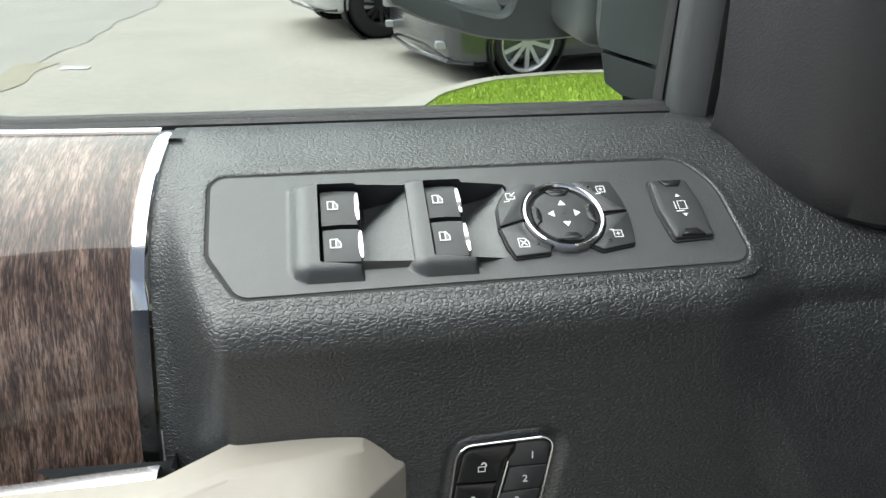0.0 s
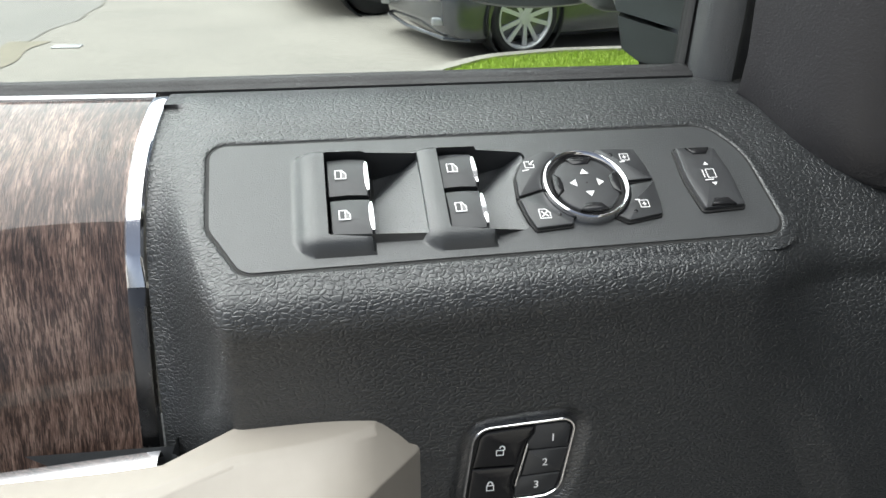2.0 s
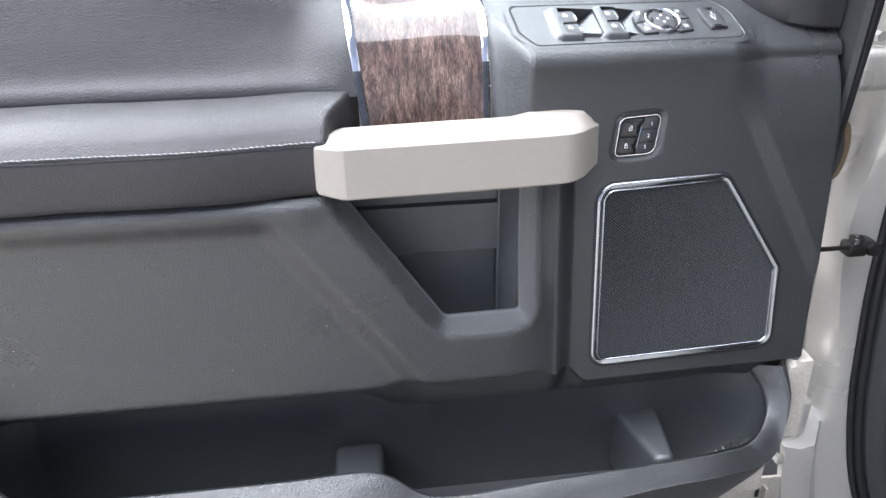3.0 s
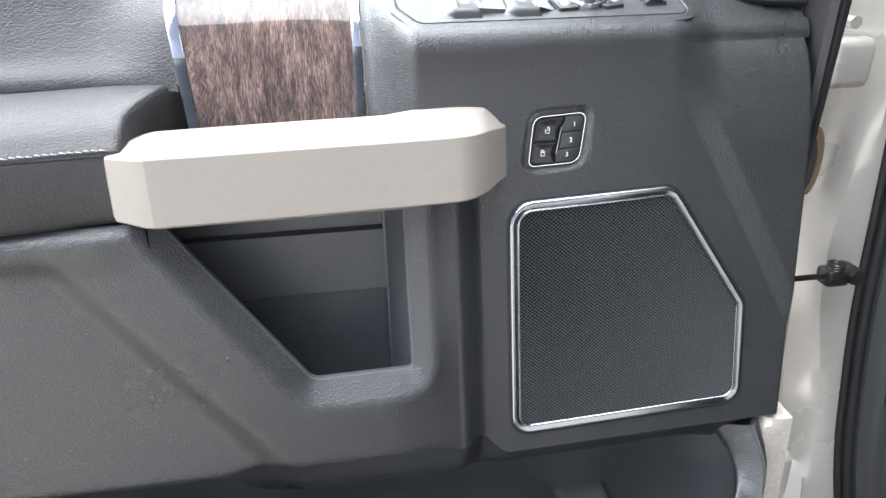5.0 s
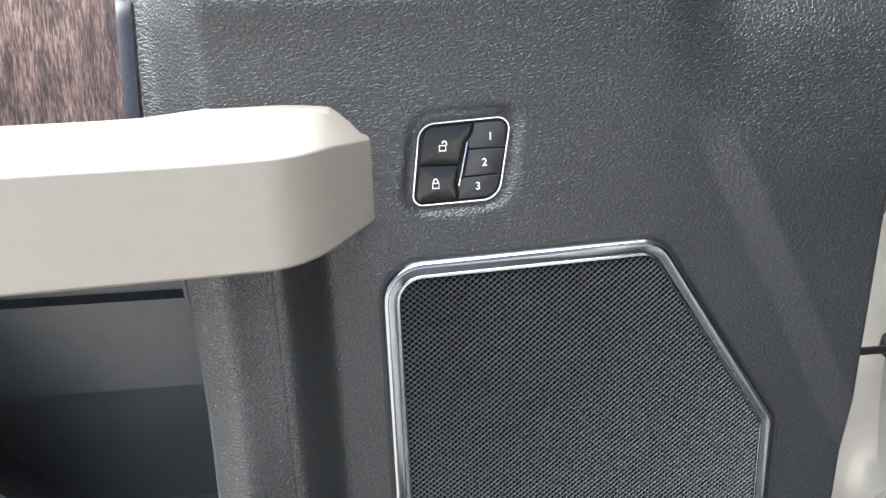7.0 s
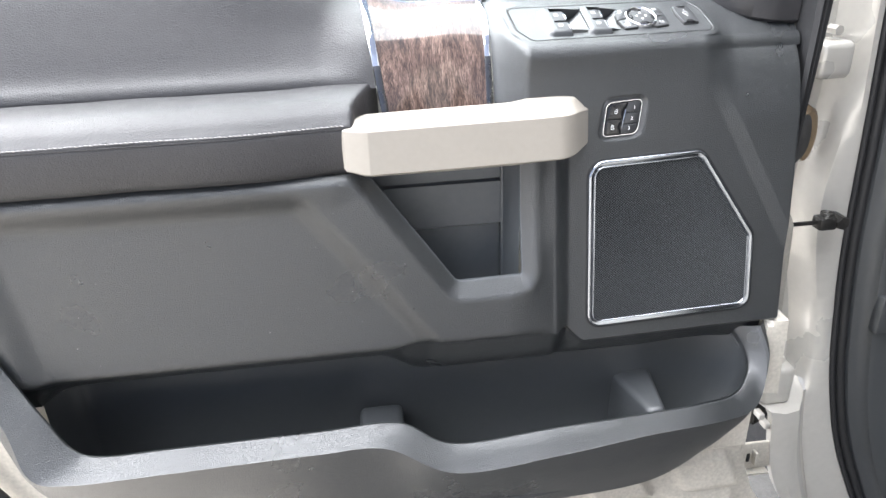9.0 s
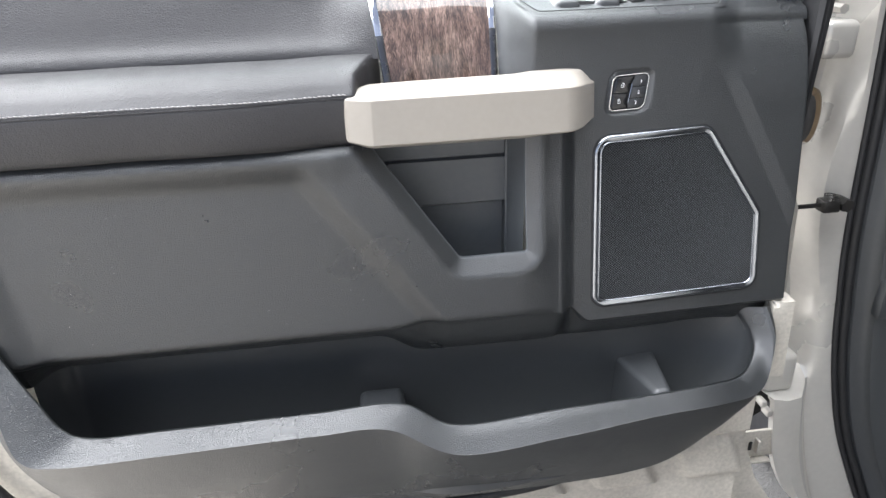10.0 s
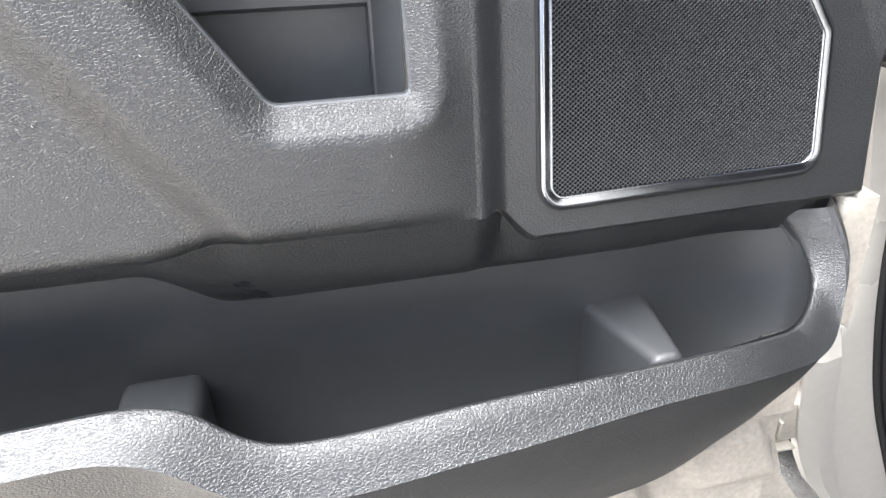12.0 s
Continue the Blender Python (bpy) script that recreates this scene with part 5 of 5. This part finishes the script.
hinge(0.402, 0.405, 1.292, 0.052)
hinge(0.412, 0.390, 0.748, 0.074)
# dark sheet added behind the gap beside the pillar, standing in for its shade
part("fender_liner", loft([[(x, 0.66 + 0.03 * math.sin(x * 40), z) for x in np.linspace(0.28, 0.75, 12)] for z in np.linspace(0.42, 0.80, 8)]), STEEL, body, "dark sheet added as shade behind the hinge gap")
bracket = part("bracket", box((0.335, 0.352, 0.582), (0.440, 0.358, 0.640), 0.002, 2), DIRTY, body, "dusty steel bracket below the hinge")
part("ledge", box((0.335, 0.340, 0.576), (0.415, 0.360, 0.581), 0.002, 2), DIRTY, bracket)
# black block stands in for the shaded hole
part("slot", box((0.374, 0.3495, 0.600), (0.380, 0.3535, 0.618), 0.001, 1), DARK, bracket)
part("tab", box((0.384, 0.340, 0.598), (0.389, 0.353, 0.626), 0.001, 1), DIRTY, bracket)
for bx, bz in ((0.398, 0.668), (0.406, 0.694), (0.384, 0.690)):
    part("clip", box((bx, 0.352, bz), (bx + 0.010, 0.372, bz + 0.012), 0.002, 2), PAINT, bracket, "pale plastic clip")
boot = part("wiring_boot", loft([[Vector((0.335 + 0.058 * s + 0.010 * math.cos(w) * (1 + 0.25 * (k % 2)), 0.340 + 0.055 * s, 1.183 + 0.031 * math.sin(w) * (1 + 0.10 * (k % 2)))) for w in np.linspace(0, 2 * math.pi, 16, endpoint=False)] for k, s in enumerate(np.linspace(0, 1, 9))], wrap=True), RUBBER, body, "ribbed black wiring boot")
part("flange", loft([[(0.396 + dx + 0.012 * math.cos(w) * k, 0.400 + dy, 1.180 + 0.035 * math.sin(w) * k) for w in np.linspace(0, 2 * math.pi, 24, endpoint=False)] for dx, dy, k in ((0, 0, 0.7), (0.006, 0.0, 1.05), (0.010, 0.006, 1.15), (0.014, 0.03, 1.2))], wrap=True), RUST, boot, "rusty flange")
strap = part("check_strap", box((0.300, 0.361, 1.0515), (0.425, 0.3645, 1.0585), 0.001, 1), STEEL, body, "black steel check strap")
part("clevis", box((0.418, 0.352, 1.044), (0.446, 0.376, 1.064), 0.004, 2), STEEL, strap)
part("bolt", rod([(0.452, 0.348, 1.056), (0.452, 0.378, 1.056)], 0.0105, 6), STEEL, strap, shade=False)
part("spring", join(*[rod([(0.432 + 0.009 * math.cos(w), 0.362 + 0.009 * math.sin(w), 1.064 + 0.003 * k) for w in np.linspace(0, 2 * math.pi, 12)], 0.0012, 6) for k in range(3)]), STEEL, strap)
part("fastener", box((0.2870, 0.300, 1.02), (0.2945, 0.310, 1.065), 0.001, 1), DIRTY, body, "pale trim clip")



# ---- unseen plain cab walls beside and behind the door opening, added to block light ----
part("cab_roof", box((0.50, -2.3, 1.86), (2.3, 0.2, 1.95), 0.03, 3), PAINT, body, "pale champagne cab roof")
part("cab_floor", box((0.70, -2.3, 0.38), (2.3, 0.36, 0.47), 0.02, 2), PLAIN, body, "black cab floor")
part("firewall", box((0.98, 0.30, 0.60), (2.3, 0.42, 1.40), 0.03, 3), PLAIN, body, "black dashboard wall")
part("centre_post", box((0.50, -0.80, 0.52), (0.62, -0.62, 1.90), 0.03, 3), PAINT, body, "pale champagne centre pillar")
part("rear_side", box((0.46, -3.6, 0.50), (0.56, -0.80, 1.40), 0.03, 3), PAINT, body, "pale champagne rear body side")
part("far_side", box((2.24, -2.3, 0.55), (2.32, 0.9, 1.90), 0.02, 2), PLAIN, body, "black far cab side")
part("back_wall", box((0.60, -2.36, 0.55), (2.3, -2.28, 1.90), 0.02, 2), PLAIN, body, "black cab back wall")
part("seat", box((0.72, -0.72, 0.60), (1.22, -0.10, 0.98), 0.07, 4), SOFT, body, "black leather seat cushion")
part("seat_back", box((0.74, -0.86, 0.90), (1.20, -0.66, 1.58), 0.07, 4), SOFT, body, "black leather seat back")
part("hood", box((0.80, 0.44, 0.95), (2.25, 1.62, 1.26), 0.09, 4), PAINT, body, "pale champagne bonnet")
part("front_body", box((0.80, 0.44, 0.45), (2.25, 1.66, 0.96), 0.06, 3), PAINT, body, "pale champagne front wing and bumper")
part("bed_floor", box((0.56, -3.6, 0.62), (2.26, -2.38, 0.70), 0.02, 2), PAINT, body, "pale champagne cargo bed floor")
part("bed_side", box((2.24, -3.6, 0.50), (2.34, -2.34, 1.40), 0.03, 3), PAINT, body, "pale champagne cargo bed side")
part("tailgate", box((0.56, -3.66, 0.55), (2.26, -3.58, 1.38), 0.02, 3), PAINT, body, "pale champagne tailgate")
part("far_door", box((2.321, -2.3, 0.50), (2.36, 0.44, 1.40), 0.015, 3), PAINT, body, "pale champagne far door skin")
for wx, wy in ((0.95, 1.05), (0.62, -2.6), (2.2, 1.05), (2.2, -2.6)):
    part("wheel", rod([(wx - 0.13, wy, 0.40), (wx - 0.12, wy, 0.40), (wx + 0.12, wy, 0.40), (wx + 0.13, wy, 0.40)], [0.34, 0.40, 0.40, 0.34], 40), RUBBER, body, "black tyre")
# ---- outside: paving, kerb, lawn, parked cars ----
def concrete_material():
    m = material("pale_concrete_paving", (0.33, 0.305, 0.268), 0.85, var=0.18, var_scale=0.9, bump=[("noise", 60, 0.003), ("noise", 400, 0.001)])
    return m


CONCRETE = concrete_material()
ASPHALT = material("worn_grey_paving", (0.30, 0.285, 0.262), 0.9, var=0.16, var_scale=1.2, bump=[("noise", 80, 0.004)])
ASPHALT_DARK = material("dark_joint_filler", (0.19, 0.175, 0.155), 0.9, var=0.3, var_scale=9)
FADED = material("faded_paint", (0.29, 0.26, 0.20), 0.85, var=0.2, var_scale=6)
KERB = material("pale_kerb_concrete", (0.36, 0.335, 0.295), 0.85, var=0.12, var_scale=3, bump=[("noise", 120, 0.002)])
LAWN = material("fresh_lawn", (0.32, 0.43, 0.06), 0.9, var=0.25, var_scale=5)
SOIL = material("lawn_soil", (0.28, 0.38, 0.055), 0.95, var=0.3, var_scale=6)
TYRE = material("tyre_rubber", (0.02, 0.02, 0.021), 0.75, var=0.15, var_scale=8)
RIM_SILVER = material("silver_alloy", (0.60, 0.60, 0.61), 0.35, 0.25, var=0.05, var_scale=9)
RIM_BLACK = material("black_alloy", (0.03, 0.03, 0.032), 0.35, 0.3, var=0.1, var_scale=9)
RED = material("red_brake_enamel", (0.50, 0.02, 0.025), 0.35, var=0.05)
GREYCAR = material("dark_grey_car_paint", (0.07, 0.075, 0.085), 0.22, 0.4, var=0.05, var_scale=2, coat=1.0)
WHITECAR = material("white_car_paint", (0.78, 0.78, 0.77), 0.25, 0.0, var=0.03, var_scale=2, coat=1.0)
SILVERCAR = material("silver_car_paint", (0.50, 0.50, 0.50), 0.25, 0.5, var=0.04, var_scale=2, coat=1.0)
LAMP = material("clear_lamp_plastic", (0.42, 0.43, 0.44), 0.15, 0.3, var=0.1, var_scale=30)
TINT = material("dark_tinted_glass", (0.01, 0.012, 0.014), 0.06, 0.0, spec=0.8)

ground = tagged(part("ground", loft([[(x, y, -0.002) for x in (-400, -30, -4, 0, 6, 30, 400)] for y in (-400, -20, -2, 2, 8, 20, 60, 400)]), CONCRETE), "pale beige concrete car park paving", "paving", kind="structure")



def joint_x(y):
    return -3.36 - 0.012 * (y - 7.0) + 0.05 * math.sin(y * 2.3) + 0.03 * math.sin(y * 5.9 + 1)


JOINT_Y = np.linspace(-40.0, 60.0, 400)
part("joint", loft([[(joint_x(y) - w, y, 0.002), (joint_x(y) + w, y, 0.002)] for y, w in [(y, 0.010 + 0.008 * math.sin(y * 7.3)) for y in JOINT_Y]]), ASPHALT_DARK, ground, "cracked dark joint in the paving")
part("older_slab", loft([[(-60.0, y, 0.0), (joint_x(y) - 0.012, y, 0.0)] for y in JOINT_Y]), ASPHALT, ground, "greyer older paving slab")
# asphalt lies below the hinge gap; its unseen spread is added to darken reflections
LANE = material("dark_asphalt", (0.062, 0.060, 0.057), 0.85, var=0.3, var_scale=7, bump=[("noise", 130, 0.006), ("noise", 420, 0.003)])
part("asphalt_lane", loft([[(x, y, 0.003) for x in (-0.55 + 0.03 * math.sin(y * 1.7), 0.6, 1.6, 3.2)] for y in np.linspace(-9.0, 2.6, 40)]), LANE, ground, "dark worn asphalt under the truck, unseen spread added to darken reflections")
part("worn_paint", loft([[(-3.52 + 0.05 * math.sin(y * 4), y, 0.004), (-3.19 + 0.05 * math.sin(y * 6), y, 0.004)] for y in np.linspace(6.25, 7.45, 14)]), FADED, ground, "worn pale paint mark")


def island_line():
    return rounded([(0.24, 4.75, 0.6), (0.60, 5.52, 0.8), (1.09, 5.97, 1.0), (1.8, 6.20, 1.5), (4.0, 6.35, 1.0), (9.0, 6.45, 1.0), (9.0, 3.5, 0.8), (0.75, 3.5, 1.0)], 10)


ISLAND = island_line()
EYE4 = Matrix.Identity(4)
kerb = tagged(part("kerb", ring(ISLAND, [(0.46, -0.01), (0.455, 0.006), (0.17, 0.012), (0.15, 0.10), (0.13, 0.12), (0.0, 0.125), (0.0, 0.0)], EYE4), KERB), "pale concrete kerb round the lawn", "kerb", kind="structure")
tagged(part("lawn_bed", plate(ISLAND, 0.0, 0.105, 0.01, EYE4), SOIL), "green planted island", "lawn", kind="structure")


def grass():
    rng = np.random.default_rng(4)
    verts, faces = [], []
    n = 0
    while n < 34000:
        x, y = rng.uniform(0.2, 3.4), rng.uniform(4.5, 6.4)
        if float(signed_distance(x, y, ISLAND)) > -0.02:
            n += 1
            continue
        h, a = rng.uniform(0.02, 0.05), rng.uniform(0, 6.28)
        lx, ly = rng.normal(0, 0.016, 2)
        w = 0.005
        k = len(verts)
        verts += [(x - w * math.cos(a), y - w * math.sin(a), 0.10), (x + w * math.cos(a), y + w * math.sin(a), 0.10), (x + lx, y + ly, 0.10 + h)]
        faces.append([k, k + 1, k + 2])
        n += 1
    return verts, faces


tagged(part("grass", grass(), LAWN, shade=False), "short fresh green grass on the island", "grass", kind="stuff")


def lathe(profile, m, n=40):
    """Turns (radius, width) about the frame's x axis."""
    return loft([[m @ Vector((w, r * math.cos(a), r * math.sin(a))) for a in [k * 2 * math.pi / n for k in range(n)]] for r, w in profile], wrap=True)


def wheel(car, m, r, w, rim_r, rim_mat, spokes, brake=None):
    tyre = part("wheel", lathe([(rim_r, -w / 2), (rim_r + 0.01, -w / 2 - 0.012), (r * 0.9, -w / 2 - 0.012), (r - 0.012, -w / 2 + 0.01), (r, -w / 2 + 0.04), (r, w / 2 - 0.04), (r * 0.9, w / 2), (rim_r, w / 2)], m), TYRE, car, "black tyre on an alloy rim")
    part("rim", lathe([(rim_r + 0.004, -w / 2 - 0.008), (rim_r - 0.008, -w / 2 - 0.010), (rim_r - 0.022, -w / 2 + 0.006), (rim_r - 0.03, -w / 2 + 0.08), (rim_r - 0.03, w / 2 - 0.02)], m), rim_mat, tyre)
    part("disc", lathe([(rim_r * 0.74, -w / 2 + 0.075), (rim_r * 0.74, -w / 2 + 0.095), (0.02, -w / 2 + 0.095), (0.02, -w / 2 + 0.075), (rim_r * 0.74, -w / 2 + 0.075)], m), STEEL, tyre)
    for k in range(spokes):
        mk = m @ Matrix.Rotation(2 * math.pi * (k + 0.25) / spokes, 4, "X")
        for side in (-1, 1):
            pts = [(0.05, 0.012 * side), (rim_r - 0.015, 0.075 * side)]
            d = np.array((pts[1][0] - pts[0][0], pts[1][1] - pts[0][1]))
            nrm = np.array((-d[1], d[0])) / np.linalg.norm(d) * 0.019
            v = [mk @ Vector((x, p[1] + q * nrm[1], p[0] + q * nrm[0])) for x in (-w / 2 + 0.002, -w / 2 + 0.03) for p in pts for q in (-1, 1)]
            part("spoke", (v, [[0, 1, 3, 2], [4, 6, 7, 5], [0, 2, 6, 4], [1, 5, 7, 3], [2, 3, 7, 6], [0, 4, 5, 1]]), rim_mat, tyre, shade=False)
    part("cap", lathe([(0.065, -w / 2 + 0.02), (0.062, -w / 2 - 0.002), (0.02, -w / 2 - 0.006), (0.001, -w / 2 - 0.006)], m, 20), rim_mat, tyre)
    if brake:
        v = [m @ Vector((x, rr * math.cos(a), rr * math.sin(a))) for x in (-w / 2 + 0.036, -w / 2 + 0.10) for a in np.linspace(2.75, 3.75, 7) for rr in (rim_r * 0.50, rim_r * 0.84)]
        f = []
        for i in range(6):
            f += [[2 * i, 2 * i + 1, 2 * i + 3, 2 * i + 2], [14 + 2 * i, 16 + 2 * i, 17 + 2 * i, 15 + 2 * i], [2 * i + 1, 15 + 2 * i, 17 + 2 * i, 2 * i + 3], [2 * i, 2 * i + 2, 16 + 2 * i, 14 + 2 * i]]
        part("caliper", (v, f), brake, tyre, "red brake caliper", shade=False)


def car(name, label, base, turn, mat, dims, wheel_args, tall):
    """A parked car that points along its own -y; origin on the ground below the middle."""
    length, width, height, clear, wheelbase = dims
    ob = thing(name, label, "car", base)
    m = Matrix.Translation(base) @ Matrix.Rotation(radians(turn), 4, "Z")
    half = width / 2
    hood = height * (0.66 if tall else 0.60)
    st = [(-0.5, 0.80, clear + 0.16, hood * 0.72, 0.3), (-0.485, 0.93, clear + 0.05, hood * 0.86, 0.5), (-0.45, 0.99, clear, hood * 0.93, 0.7), (-0.36, 1.0, clear, hood * 0.97, 0.9), (-0.22, 1.0, clear, hood, 1.0), (0.0, 1.0, clear, hood, 1.0), (0.3, 1.0, clear, hood, 1.0), (0.46, 0.98, clear + 0.03, hood, 0.9), (0.5, 0.88, clear + 0.14, hood * 0.94, 0.6)]
    rows = []
    for s, wd, z0, z1, _ in curve([np.array(q) for q in st], 33):
        w = half * wd
        prof = [(-w * 0.86, z0), (-w * 0.97, z0 + 0.06), (-w, z0 + (z1 - z0) * 0.45), (-w * 0.985, z0 + (z1 - z0) * 0.75), (-w * 0.93, z1 - 0.03), (-w * 0.80, z1), (0, z1 + 0.03)]
        prof = prof + [(-a, b) for a, b in prof[-2::-1]]
        rows.append([m @ Vector((a, s * length, b)) for a, b in prof])
    part("body", loft(rows, wrap=True, caps=True), mat, ob)
    rows = []
    for s, wd, z in ((-0.20, 0.82, hood + 0.01), (-0.08, 0.76, height * 0.95), (0.02, 0.74, height), (0.22, 0.74, height * 0.99), (0.40, 0.80, hood + 0.01)):
        w = half * wd
        rows.append([m @ Vector((a, s * length, b)) for a, b in ((-half * 0.86, hood - 0.02), (-w, z - 0.05 if z > hood + 0.1 else hood), (-w * 0.8, z), (w * 0.8, z), (w, z - 0.05 if z > hood + 0.1 else hood), (half * 0.86, hood - 0.02))])
    part("cabin", loft(rows, caps=True), TINT, ob, "dark glazed cabin")
    r, tw, rr, rim_mat, spokes, brake = wheel_args
    for sx in (-1, 1):
        for sy in (-1, 1):
            mw = m @ Matrix.Translation((sx * (half - tw / 2 + 0.01), sy * wheelbase / 2 - 0.04 * length, r)) @ Matrix.Rotation(0 if sx < 0 else math.pi, 4, "Z")
            part("wheel_arch", lathe([(r * 1.13, -tw / 2 - 0.006), (r * 1.13, tw / 2), (0.01, tw / 2)], mw), DARK, ob)
            part("arch_lip", lathe([(r * 1.17, -tw / 2 - 0.004), (r * 1.15, -tw / 2 - 0.016), (r * 1.10, -tw / 2 - 0.008)], mw), DARK, ob)
            wheel(ob, mw, r, tw, rr, rim_mat, spokes, brake)
    for sx in (-1, 1):
        p = m @ Vector((sx * half * 0.70, -length * 0.487, hood * 0.68))
        part("headlight", box(p - Vector((0.16, 0.10, 0.07)), p + Vector((0.16, 0.10, 0.07)), 0.03, 2), LAMP, ob, "clear headlight")
        p = m @ Vector((sx * half * 0.74, -length * 0.495, clear + 0.20))
        part("fog_lamp", box(p - Vector((0.09, 0.06, 0.035)), p + Vector((0.09, 0.06, 0.035)), 0.02, 2), LAMP, ob, "clear fog lamp")
    p0, p1 = m @ Vector((-half * 0.5, -length * 0.5 - 0.01, clear + 0.05)), m @ Vector((half * 0.5, -length * 0.5 - 0.01, clear + 0.05))
    part("splitter", rod([m @ Vector((a * half, -length * b, clear + 0.05)) for a, b in ((-0.96, 0.45), (-0.8, 0.492), (0, 0.508), (0.8, 0.492), (0.96, 0.45))], 0.020, 8), GREYCAR, ob, "dark bumper lip")
    return ob


car("parked_sedan", "dark grey parked sedan with silver spoked wheels", (2.72, 7.85, 0), -72, GREYCAR, (4.7, 1.85, 1.45, 0.14, 2.75), (0.365, 0.24, 0.285, RIM_SILVER, 5, RED), False)
car("parked_pickup", "white parked pickup with black wheels", (1.75, 10.4, 0), -72, WHITECAR, (5.6, 2.0, 1.9, 0.30, 3.5), (0.41, 0.27, 0.24, RIM_BLACK, 6, None), True)
paper = tagged(part("litter", box((-3.05, 7.12, 0.0), (-2.78, 7.24, 0.012), 0.004, 1), WHITECAR), "scrap of white paper on the paving", "litter")
